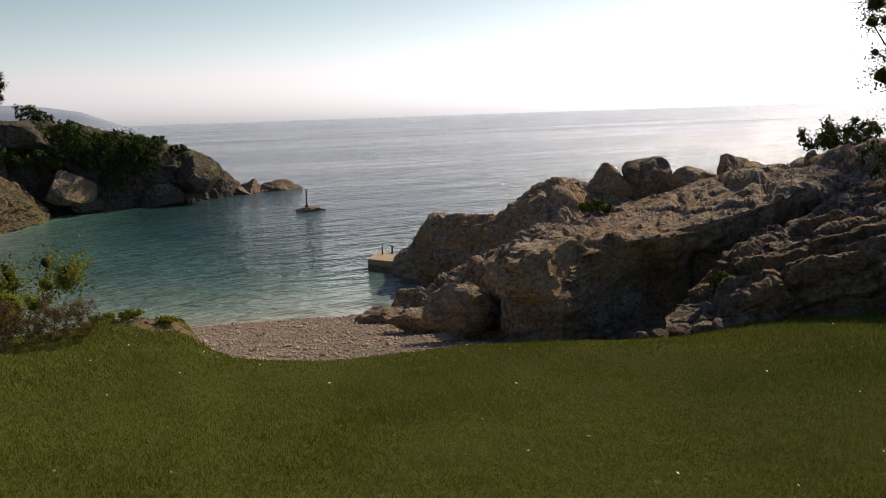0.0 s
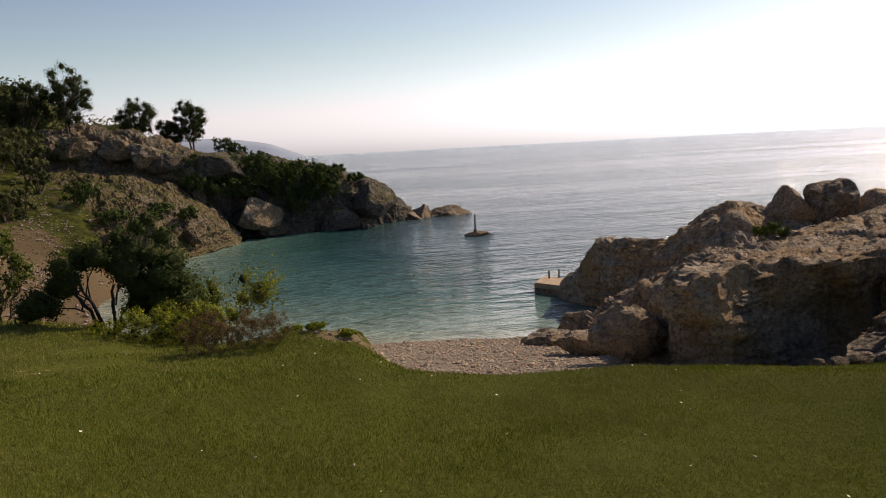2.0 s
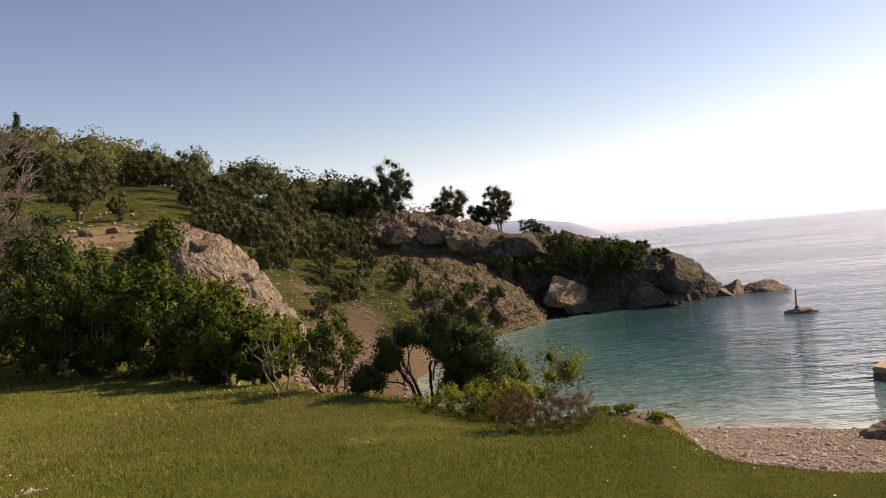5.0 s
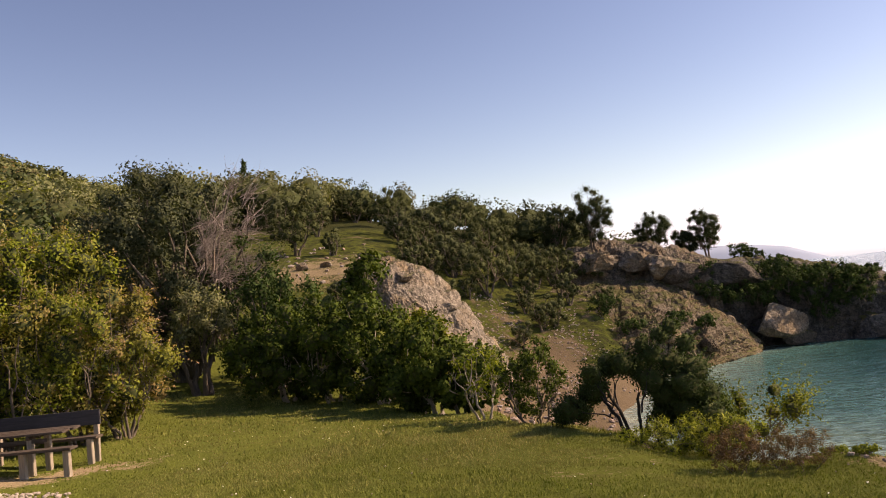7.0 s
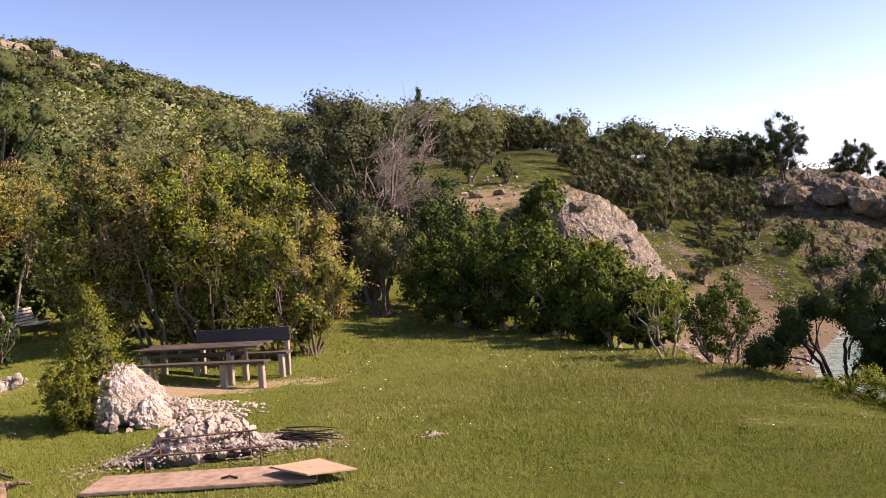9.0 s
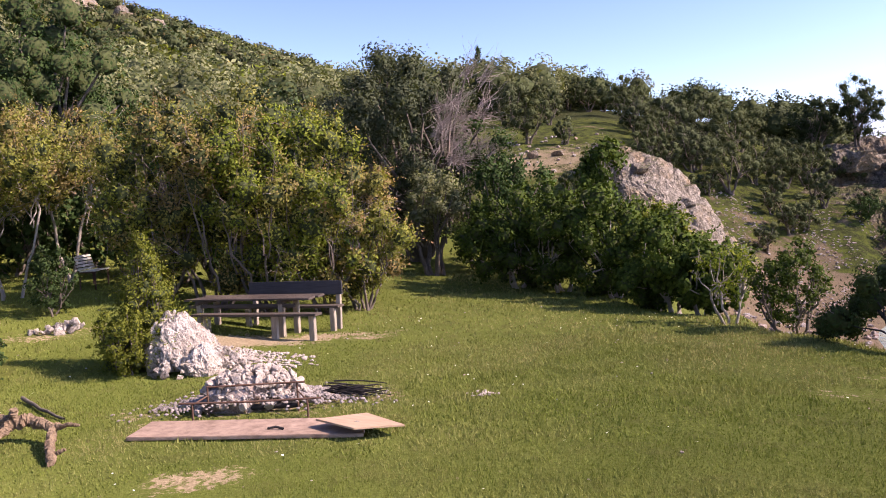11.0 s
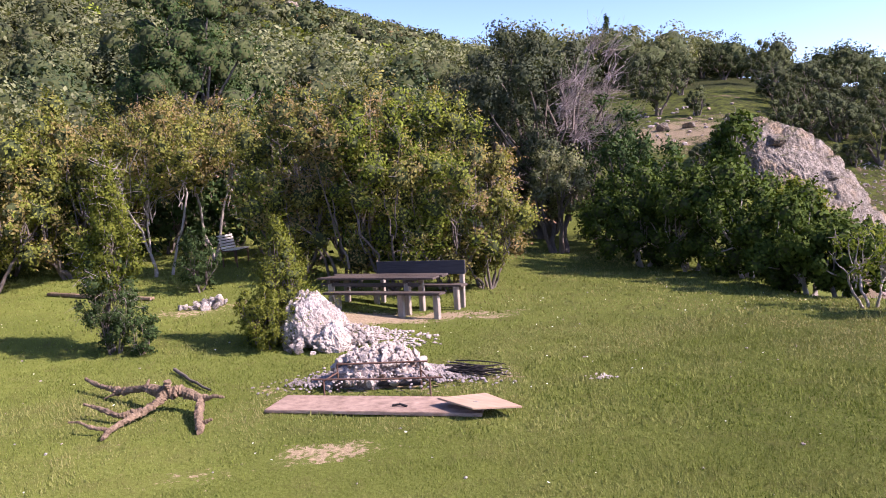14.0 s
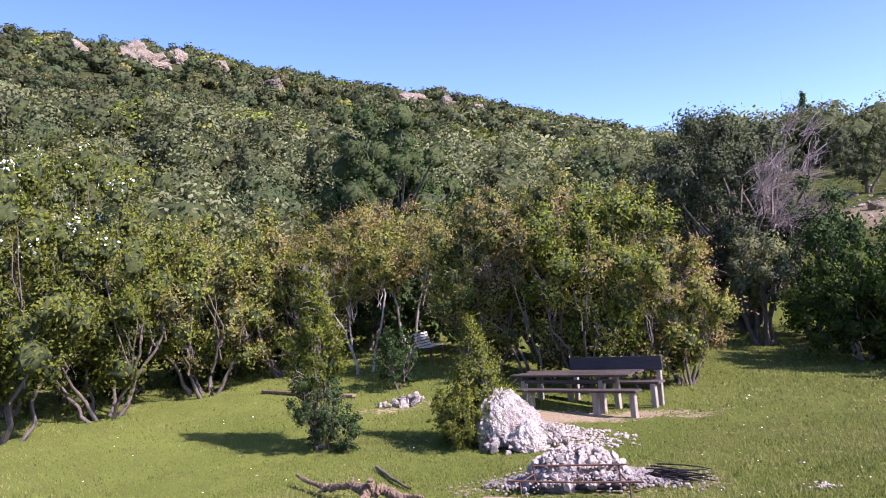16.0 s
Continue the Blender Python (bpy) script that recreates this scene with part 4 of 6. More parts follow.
def plant(name, label, place, h, w, leaf_mat, bark=BARK, n=5000, leaf=0.08, base=0.2, k=26, form="round", stems=3, trunk=0.06,
          seed=0, lean=(0, 0), tint=0.0, twigs=0, aspect=0.55, category="tree", group="", blossom=0, turn=0.0, spread=0.35, bare=None, shoots=0, bronze=0.5, dense=0.3, clumps=None):
    """A tree or shrub: stems with limbs, a crown of leaves, and bare twigs where it shows them."""
    rng = np.random.default_rng(seed + 100)
    root = tagged(new(name), label, category, group)
    root.matrix_basis = Matrix.Translation(place) @ Matrix.Rotation(radians(turn), 4, "Z")
    C, R = crown_clumps(rng, h, w, base * h, int(k * (2.9 if form == "round" else 1.6)), form)
    if clumps:
        C = np.array([(x, rng.uniform(-0.25, 0.25), z) for x, z, _ in clumps])
        R = np.array([r for _, _, r in clumps])
    C = C + np.array([lean[0], lean[1], 0]) * (C[:, 2:3] / h)
    pieces = []
    heads = []
    for s in range(stems):
        a = 2 * math.pi * (s + rng.random() * 0.6) / stems
        out = spread * w * 0.5 * (0 if stems == 1 else 1)
        foot = np.array([0.12 * out * math.cos(a), 0.12 * out * math.sin(a), -0.12])
        top = np.array([out * math.cos(a) + lean[0] * 0.5, out * math.sin(a) + lean[1] * 0.5, h * (base + 0.32 * (1 - base)) * rng.uniform(0.8, 1.1)])
        V, F = limb(rng, foot, top, trunk * rng.uniform(0.7, 1.0), trunk * 0.5, 0.22, 9, 8)
        flare = np.clip(1 - (V[:, 2] + 0.1) / (0.12 * h), 0, 1)[:, None]
        V = V + (V - foot) * (1, 1, 0) * flare * 0.25
        pieces.append((V, F))
        heads.append((top, foot))
    Vt, Ft = joined(pieces)
    bole = link("trunk", mesh_np("trunk", Vt, Ft, bark), root)
    pieces = []
    for c, r in list(zip(C, R))[::2 if len(C) > 24 else 1]:
        top, foot = heads[int(np.argmin([np.linalg.norm((c - t) * (1, 1, 0.5)) for t, _ in heads]))]
        start = foot + (top - foot) * rng.uniform(0.55, 1.0)
        pieces.append(limb(rng, start, c, trunk * 0.38, trunk * 0.1, 0.2, 6, 5))
    keep = np.ones(len(C), bool) if bare is None else np.array([(c @ np.array([math.cos(bare), math.sin(bare), 0])) < 0.2 * w or c[2] > 0.86 * h for c in C])
    if keep.sum() < 3:
        keep[:] = True
    dead = C if keep.all() else C[~keep]
    dry = []
    for _ in range(twigs):
        c = dead[rng.integers(len(dead))]
        d = rng.normal(size=3) + (0, 0, 0.5) + (c * (1, 1, 0)) / (w * 0.4)
        if bare is not None:
            d = 0.7 * rng.normal(size=3) + (math.cos(bare), math.sin(bare), 0.8)
        d /= np.linalg.norm(d)
        ln = rng.uniform(*((0.07, 0.17) if bare is not None else (0.06, 0.16))) * h
        dry.append(limb(rng, c - d * ln * 0.3, c + d * ln, max(0.003, min(0.01, trunk * 0.09)), 0.002, 0.3, 5, 3))
    Vl, Fl = joined(pieces)
    link("branch_frame", mesh_np("branch_frame", Vl, Fl, bark), bole, kind="stuff")
    if dry:
        Vl, Fl = joined(dry)
        link("twig_spray", mesh_np("twig_spray", Vl, Fl, bark if leaf_mat is LEAF_DRY else TWIG_GREY), root, "thin grey-brown bare twigs", kind="stuff")
    V, _ = leaves(rng, C[keep], R[keep], n, leaf, aspect)
    own = np.where(rng.random(len(C)) < 0.25, 0.35, 0.0) * (shoots > 0) * (bronze > 0.3)
    mid = np.array([0.5 * lean[0], 0.5 * lean[1], h * (base + 0.45 * (1 - base))])
    V, N, near = faced(V, C[keep], mid)
    tone = np.clip(tint + own[keep][near] + 0.2 * fbm(V[::4] * 1.6 / max(w, 0.6) + seed, 2), 0, 0.9)
    if shoots:
        Vs, _, ts = leafy_shoots(rng, C[keep], R[keep], shoots, h, w, leaf, aspect, bronze, tint)
        Vs, Ns, _ = faced(Vs, C[keep], mid, 0.8)
        V, N, tone = np.concatenate([V, Vs]), np.concatenate([N, Ns]), np.concatenate([tone, ts])
    # dark hulls put the crown's inner shade behind the leaf gaps
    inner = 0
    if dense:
        Vs, Ns = shade_cores(rng, C[keep], R[keep], mid, dense)
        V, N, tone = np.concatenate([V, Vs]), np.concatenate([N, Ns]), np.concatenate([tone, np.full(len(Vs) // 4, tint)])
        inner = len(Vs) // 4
    crown = link("crown", mesh_np("crown", V, np.arange(len(V)).reshape(-1, 4), [leaf_mat, INNER_SHADE], np.arange(len(V) // 4) >= len(V) // 4 - inner, attrs={"tint": np.repeat(tone, 4)}, normals=N), root)
    if blossom:
        top = C[C[:, 2] > np.quantile(C[:, 2], 0.6)]
        top = top[np.argsort(-(top @ np.array([-place[0], -place[1], 9.0])))[:9]] * (1.1, 1.1, 1.04)
        Vb, Fb = leaves(rng, top, np.full(len(top), 0.075 * w), 3 * blossom, 0.06, 0.9)
        link("blossom", mesh_np("blossom", Vb, Fb, PETAL, smooth=False, attrs={"tint": np.zeros(len(Vb))}), crown, "clusters of small white flowers")
    return root


# trees behind and beside the table
for i, (az, r, h, w, tint, tw) in enumerate([(54.6, 18.2, 4.2, 2.9, .15, 90), (51.4, 17.6, 4.6, 3.0, .2, 110), (47.8, 17.0, 4.4, 2.8, .0, 60), (44.4, 17.1, 4.2, 2.9, .05, 90), (41.8, 17.4, 3.0, 2.2, .25, 140)]):
    plant("pomegranate_tree", "yellow-green bushy tree with bronze shoots and many stems behind the table", on_ground(az, r), h, w, LEAF_SHRUB, BARK, 16000, 0.075, 0.04, 22, "round", 6, 0.04, 200 + i, tint=tint, twigs=tw * 3, dense=0.5, group="bushy trees behind the table", spread=0.6, shoots=420, bronze=0.65)
for i, (az, r, h, w, tint, tw, bl) in enumerate([(86.0, 17.5, 5.4, 4.2, .05, 50, 130), (79.8, 18.5, 5.5, 4.0, .05, 90, 70), (73.6, 19.5, 4.1, 3.4, .02, 90, 0), (68.6, 20.5, 3.9, 3.2, .12, 120, 0), (66.0, 22.0, 3.7, 3.0, .1, 90, 0)]):
    plant("pomegranate_tree", "tall green bushy tree" + (" with white blossom" if bl else " at the lawn's edge"), on_ground(az, r), h, w, LEAF_SHRUB if i > 1 else LEAF_FRESH, BARK, 15000, 0.085, 0.0, 24, "round", 6, 0.05, 220 + i, tint=tint, twigs=tw, dense=0.5, group="bushy trees at the lawn's edge", blossom=bl, spread=0.6, shoots=480, bronze=0.31 + 0.05 * i)
plant("forked_tree", "bushy tree with a pale forked trunk and bronze foliage", on_ground(63.6, 19.6), 3.8, 3.0, LEAF_SHRUB, BARK_PALE, 9000, 0.075, 0.42, 22, "round", 3, 0.04, 231, tint=.2, twigs=200, spread=0.6, shoots=300, bronze=0.5)
plant("forked_tree", "bushy tree with a crooked pale trunk leaning over the bench", on_ground(59.8, 20.8), 3.9, 3.2, LEAF_SHRUB, BARK_PALE, 9000, 0.075, 0.45, 22, "round", 2, 0.042, 232, tint=.2, twigs=240, spread=0.5, shoots=300, bronze=0.5)
plant("dark_tree", "tall dense dark green tree above the shrubs", on_ground(61.0, 25.5), 7.3, 5.2, LEAF_DARK, BARK, 24000, 0.11, 0.06, 34, "round", 1, 0.2, 240, shoots=500, bronze=0, dense=0.6)
plant("grey_olive_tree", "large grey-green olive tree with bare twigs on one flank", on_ground(37.6, 26.4), 6.9, 6.6, LEAF_GREY, BARK, 48000, 0.11, 0.06, 58, "round", 4, 0.2, 241, tint=.1, twigs=700, spread=0.4, bare=radians(20), shoots=0, bronze=0.1)
plant("olive_shoots", "grey-green shoots sprouting from an olive stump", on_ground(36.6, 23.6), 3.0, 2.4, LEAF_OLIVE, BARK, 9000, 0.085, 0.34, 18, "round", 5, 0.08, 242, twigs=120, spread=0.5, category="shrub")
for i, (az, r, h, w) in enumerate([(43.6, 28.5, 5.2, 4.5), (33.6, 25.5, 4.4, 3.6), (31.2, 23.5, 3.4, 3.2), (47.0, 30, 4.8, 4.5), (51.0, 29, 4.6, 4.5), (55.0, 28, 4.6, 4.2)]):
    plant("evergreen_tree", "dense dark evergreen tree at the foot of the hill", on_ground(az, r), h, w, LEAF_DARK, BARK, 9000, 0.11, 0.03, 24, "round", 2, 0.12, 250 + i, group="dark trees at the hill foot")
for i, (az, r, h, w, mat) in enumerate([(31.0, 20.8, 2.4, 3.1, LEAF_BROAD), (28.0, 20.2, 2.8, 3.3, LEAF_BROAD), (24.6, 18.9, 2.4, 2.9, LEAF_BROAD), (21.2, 17.3, 2.0, 2.6, LEAF_BROAD), (19.2, 16.4, 1.5, 1.8, LEAF_BROAD), (22.6, 20.0, 2.5, 2.2, LEAF_FRESH)]):
    plant("fig_bush", "dense bright green broad-leaved bush at the lawn's edge" if mat is LEAF_BROAD else "yellow-green bush behind the fig bushes", on_ground(az, r), h, w, mat, BARK_PALE, 11000, 0.09, 0.0, 24, "round", 3, 0.06, 260 + i, aspect=0.75, category="shrub", group="bushes at the lawn's edge", twigs=20, shoots=220, bronze=0, dense=0.5)
plant("fig_tree", "slender spreading green tree above the bushes", on_ground(24.9, 22.0), 4.0, 1.6, LEAF_BROAD, BARK_PALE, 2400, 0.12, 0.4, 12, "round", 1, 0.07, 270, aspect=0.75, twigs=20)
plant("sapling", "thin sapling with pale bare branches and few leaves", on_ground(17.9, 14.3), 1.35, 1.1, LEAF_SHRUB, BARK_PALE, 900, 0.06, 0.3, 14, "round", 3, 0.035, 271, twigs=90, spread=0.8, dense=0)
plant("lawn_shrub", "upright twiggy green shrub at the end of the lawn", on_ground(14.4, 13.5), 1.5, 1.4, LEAF_BROAD, BARK, 4200, 0.06, 0.08, 24, "round", 5, 0.03, 272, twigs=70, category="shrub", spread=0.6)
COVE_CROWN = [(-.5, .8, .2), (-.7, .68, .23), (-.9, .56, .23), (-1.08, .42, .2), (-.8, .44, .2), (-.55, 1.02, .21), (-.34, 1.1, .23), (-.1, 1.14, .22), (.1, 1.05, .24), (.28, .88, .26), (.45, .66, .27),
              (.62, 1.05, .24), (.78, .78, .27), (.92, .98, .22), (1.02, .6, .26), (.7, .42, .27), (.4, .36, .25), (1.1, .34, .24), (.2, 1.38, .15), (.45, 1.5, .16), (.64, 1.62, .13), (.82, 1.36, .16), (.34, 1.24, .17)]
plant("cove_bush", "dark windswept bush with a drooping limb above the cove", on_ground(7.6, 12.2), 1.75, 2.6, LEAF_DARK, CHAR, 36000, 0.045, 0.2, 46, "round", 4, 0.036, 273, twigs=60, category="shrub", spread=0.45, shoots=330, bronze=0.0, tint=.35, clumps=COVE_CROWN, dense=0.75)
plant("cove_bush", "yellow-green bush overhanging the cove", on_ground(3.4, 12.1), 0.85, 1.3, LEAF_BROAD, BARK, 9000, 0.04, 0.0, 22, "round", 3, 0.03, 274, twigs=40, category="shrub", lean=(0.25, 0), tint=.2, shoots=200, bronze=0)
plant("cove_bush", "low spray of yellow-green leaves reaching over the water", on_ground(0.6, 12.4), 1.45, 1.7, LEAF_FRESH, BARK, 1600, 0.055, 0.35, 9, "umbrella", 3, 0.02, 275, category="shrub", lean=(0.35, 0.3), shoots=70, bronze=0)
plant("grassy_tuft", "low green tuft of weeds at the bank", on_ground(2.4, 10.9), 0.62, 1.3, LEAF_SHRUB, BARK, 7000, 0.028, 0.02, 26, "round", 4, 0.012, 276, category="shrub")
plant("grassy_tuft", "low green tuft of weeds at the bank", on_ground(6.0, 10.9), 0.4, 1.5, LEAF_SHRUB, BARK, 6500, 0.028, 0.02, 26, "round", 4, 0.012, 277, category="shrub")
for i, (az, r, h, w) in enumerate([(-6.2, 9.9, 0.1, 0.34), (-8.4, 9.75, 0.08, 0.3), (-4.6, 10.2, 0.13, 0.4)]):
    plant("grassy_tuft", "low green tuft of weeds on the turf mound", on_ground(az, r), h, w, LEAF_SHRUB, BARK, 1800, 0.022, 0.02, 12, "round", 4, 0.006, 520 + i, category="shrub", group="weeds on the mound")
plant("dry_bush", "low dry brown bush on the edge of the bank", on_ground(1.5, 9.35), 0.52, 0.75, LEAF_DRY, BARK, 9000, 0.016, 0.02, 26, "round", 8, 0.005, 278, twigs=220, category="shrub", group="dry bushes on the bank", spread=0.8, dense=0)
plant("dry_bush", "low dry brown bush on the edge of the bank", on_ground(-2.0, 9.5), 0.45, 0.95, LEAF_DRY, BARK, 11000, 0.016, 0.02, 26, "round", 8, 0.005, 279, tint=.2, twigs=220, category="shrub", group="dry bushes on the bank", spread=0.8, dense=0)
plant("juniper", "slender yellow-green juniper bush beside the white rocks", on_ground(55.7, 12.7), 1.85, 1.15, LEAF_FRESH, BARK, 13000, 0.04, 0.02, 60, "cone", 2, 0.04, 280, shoots=300, bronze=0.5, tint=.2, category="shrub")
plant("juniper", "dark green rounded juniper bush in front of the rocks", on_ground(57.0, 12.4), 0.95, 1.05, LEAF_FRESH, BARK, 8000, 0.04, 0.02, 34, "round", 2, 0.03, 281, tint=.3, category="shrub")
plant("small_tree", "small conical tree, green above and twiggy brown below", on_ground(66.2, 13.4), 2.8, 1.0, LEAF_FRESH, BARK, 10000, 0.055, 0.38, 36, "cone", 1, 0.05, 282, category="tree", twigs=160, shoots=260, bronze=0.1)
plant("twiggy_bush", "dark twiggy bush at the foot of the small tree", on_ground(66.4, 13.3), 1.55, 1.05, LEAF_DARK, BARK, 9000, 0.045, 0.02, 30, "round", 4, 0.02, 283, tint=.35, twigs=160, category="shrub")
plant("twiggy_bush", "low dark green bush beside the small tree", on_ground(64.9, 13.0), 0.6, 0.75, LEAF_DARK, TWIG, 2200, 0.045, 0.02, 18, "round", 4, 0.015, 284, twigs=20, category="shrub")
plant("dark_bush", "small dark green bush beside the white bench", on_ground(61.0, 17.2), 1.3, 0.95, LEAF_DARK, BARK, 3600, 0.06, 0.03, 22, "round", 3, 0.03, 285, tint=.2, category="shrub")
for i, (az, r, h, w) in enumerate([(90, 22, 4.2, 4), (84, 23.5, 4.4, 4), (78.5, 24, 4.0, 3.8), (73, 25, 3.8, 3.6), (69.0, 25.5, 3.8, 3.6), (64.5, 25.5, 4.0, 3.6)]):
    plant("thicket_bush", "dense olive-green bush behind the lawn trees", on_ground(az, r), h, w, LEAF_SHRUB if i % 3 else LEAF_OLIVE, BARK, 5500, 0.1, 0.0, 18, "round", 3, 0.07, 290 + i, tint=.1, category="shrub", group="bushes behind the lawn", shoots=200)
shade = plant("undergrowth", "dark shaded undergrowth beneath the lawn trees", on_ground(89.0, 19.8), 2.3, 2.9, LEAF_DARK, BARK, 1300, 0.18, 0.0, 12, "round", 3, 0.05, 300, category="shrub", group="undergrowth beneath the trees")
rng = np.random.default_rng(14)
for az, r in [(85.4, 20.2), (82.0, 20.6), (78.4, 21.0), (75.2, 21.4), (72.2, 21.8), (69.2, 22.6), (66.0, 23.6), (63.2, 22.6), (61.0, 23.0), (58.6, 23.2), (56.2, 21.4), (53.6, 20.8), (51.0, 20.6), (48.4, 20.4), (45.8, 20.4), (43.4, 21.0), (88.0, 22.0)]:
    s = rng.uniform(0.85, 1.15)
    copy_thing(shade, Matrix.Translation(on_ground(az, r)) @ Matrix.Rotation(rng.random() * 6.28, 4, "Z") @ Matrix.Diagonal((s, s, s, 1)))

# plants on the rocks and the headland
plant("rock_bush", "dark evergreen bush on the rock shelf", polar(-54.2, 24.2, 0.75), 0.95, 2.4, LEAF_DARK, BARK, 3500, 0.09, 0.0, 22, "round", 3, 0.04, 310, category="shrub")
plant("shore_tree", "tall leafy tree standing on the rock slab", polar(-58.9, 19.0, 0.3), 6.2, 2.9, LEAF_DARK, BARK, 20000, 0.065, 0.1, 34, "round", 1, 0.12, 311, twigs=60)
for i, (az, r, z, h, w) in enumerate([(-57.0, 13.4, 1.0, 0.7, 1.0), (-47.6, 10.5, -.2, .35, .5), (-49.6, 12.0, -.1, .5, .6), (-38.5, 14.6, .35, .22, .7)]):
    plant("rock_bush", "small green bush growing from a crevice in the rock", polar(az, r, z), h, w, LEAF_BROAD, BARK, 1200, 0.05, 0.0, 12, "round", 3, 0.012, 315 + i, category="shrub", group="bushes in the rock", tint=.3)
for i, (az, r, z, h, w, k) in enumerate([(8.5, 56.4, 3.9, 4.6, 3.6, 30), (10.9, 57.5, 3.8, 4.0, 3.4, 26), (4.4, 62.0, 3.2, 3.7, 3.4, 24), (1.1, 62.0, 2.7, 3.9, 2.8, 22), (2.4, 62.5, 2.8, 2.6, 2.4, 16)]):
    plant("pine_tree", "dark wind-shaped pine on the crest of the headland", polar(az, r, z), h, w, LEAF_PINE, BARK, 12000, 0.1, 0.2, k, "round", 2, 0.1, 330 + i, twigs=30, group="pines on the headland", spread=0.3, dense=0.38)
SCRUB = [(a, 54.0 + 0.16 * abs(a) + d, z, 1.2 + 0.3 * math.sin(3 * a), 2.6) for a, d, z in ((-0.2, 0.0, 0.7), (-1.4, 0.2, 0.6), (-2.6, 0.0, 0.2), (-3.2, 0.6, 1.3), (-4.2, 0.3, 0.6), (-5.2, 0.2, 0.0), (-6.2, 0.5, 0.7), (-6.6, 0.0, -0.9), (-7.6, 0.3, 0.1), (0.8, -0.8, 0.0), (2.2, -1.0, 0.8))]
for i, (az, r, z, h, w) in enumerate([(-0.9, 60, 2.4, 1.4, 1.8), (-1.9, 60, 2.2, 1.1, 1.6), (-3.4, 58, 1.9, .7, 1.0), (1.0, 53.0, 1.6, 1.0, 1.8), (-1.2, 54.2, .9, 1.4, 2.4), (-3.0, 54.2, 1.2, 1.2, 2.2), (-5.0, 55.0, 1.0, .8, 1.8), (-8.6, 56.5, .8, .6, 1.2), (-4.2, 54.0, -.4, 1.0, 1.6), (-2.0, 53.6, -.6, 1.1, 1.8), (-6.6, 54.6, -.6, .9, 1.4), (-0.4, 52.6, -.2, 1.2, 2.2), (-7.4, 55.2, .7, .8, 2.0), (-9.8, 56.4, .2, .6, 1.4), (1.8, 46.8, -1.1, .8, 1.4), (3.6, 45.4, -.8, .9, 1.6), (6.8, 44.8, -1.0, 1.0, 1.8), (8.4, 46.6, .2, 1.2, 2.2), (-3.6, 53.7, .3, 1.5, 2.4), (-4.8, 53.9, -.6, 1.4, 2.4), (-5.8, 54.1, .4, 1.2, 2.4), (-7.0, 54.4, 0, 1.2, 2.2), (-5.4, 54.2, -1.6, 1.2, 2.0), (-8.0, 54.8, -.7, 1.0, 1.8), (-1.6, 53.2, -.2, 1.6, 2.2), (1.2, 52.0, .2, 1.3, 2.2)] + SCRUB):
    plant("headland_bush", "dark bush clinging to the headland", polar(az, r, z), h, w, LEAF_DARK, BARK, 1400, 0.125, 0.0, 12, "round", 3, 0.03, 340 + i, category="shrub", group="bushes on the headland")

# olive trees of the slope, one built and then copied
OLIVE = "rounded grey-green olive tree on the grassy slope"
masters = [plant("olive_tree", OLIVE, on_ground(16.2, 47.0), 2.9, 3.3, LEAF_SLOPE, BARK, 4200, 0.085, 0.1, 10, "round", 3, 0.1, 360, group="olive trees on the slope", tint=.2, dense=0.42),
           plant("olive_tree", "small dark green tree on the grassy slope", on_ground(12.8, 44.0), 1.9, 1.8, LEAF_OAK, BARK, 1600, 0.085, 0.05, 8, "round", 3, 0.07, 361, group="olive trees on the slope", tint=.2, dense=0.5),
           plant("olive_tree", "broad silvery olive tree on the grassy slope", on_ground(18.2, 50.0), 2.6, 3.6, LEAF_GREY, BARK, 4200, 0.085, 0.1, 10, "round", 3, 0.1, 362, group="olive trees on the slope", tint=.1, dense=0.42)]
rng = np.random.default_rng(5)
spots = [(14.6, 50, 0), (18.6, 49, 0), (20.6, 52, 0), (17.2, 55, 0), (13.2, 55, 0), (15.4, 60, 0), (11.6, 52, 0), (12.4, 59, 0), (22.2, 58, 0), (19.8, 60, 0), (21.6, 47, 1), (27.8, 58, 0), (29.4, 50, 0), (30.6, 58, 0), (28.4, 66, 0), (14.2, 41.5, 1), (5.6, 50.0, 1), (22.8, 66, 0), (18.0, 66, 0), (26.8, 49, 1), (26.4, 33.5, 1), (11.2, 49.4, 1), (13.4, 47.6, 1), (8.8, 53.4, 0), (12.2, 56.4, 0), (19.4, 54.8, 0), (16.2, 52.4, 0), (10.6, 47.5, 1), (13.8, 46.0, 1), (8.2, 48.5, 1), (11.8, 44.6, 1), (19.2, 44.4, 1), (20.2, 47.6, 1), (20.8, 49.6, 0), (17.6, 46.2, 1), (25.0, 71, 0), (26.4, 74, 0), (27.6, 72, 0), (28.8, 75, 0), (24.0, 73, 0), (29.8, 70, 0), (12.8, 50.8, 0), (14.0, 53.2, 0), (17.8, 51.6, 0), (19.8, 57.6, 0), (10.6, 54.6, 0), (21.8, 54.6, 0)]
for i, (az, r, which) in enumerate(spots):
    s = rng.uniform(0.8, 1.2) * (0.85 if az < 15 else 1.0)
    copy_thing(masters[1] if which else masters[2 * (i % 3 == 1)], Matrix.Translation(on_ground(az, r)) @ Matrix.Rotation(rng.random() * 6.28, 4, "Z") @ Matrix.Diagonal((s, s, s * rng.uniform(0.85, 1.1), 1)))
plant("cypress", "dark pointed conifer on the skyline of the hill", on_ground(32.3, 100), 7.2, 3.2, LEAF_DARK, BARK, 4000, 0.28, 0.05, 44, "cone", 1, 0.15, 370)


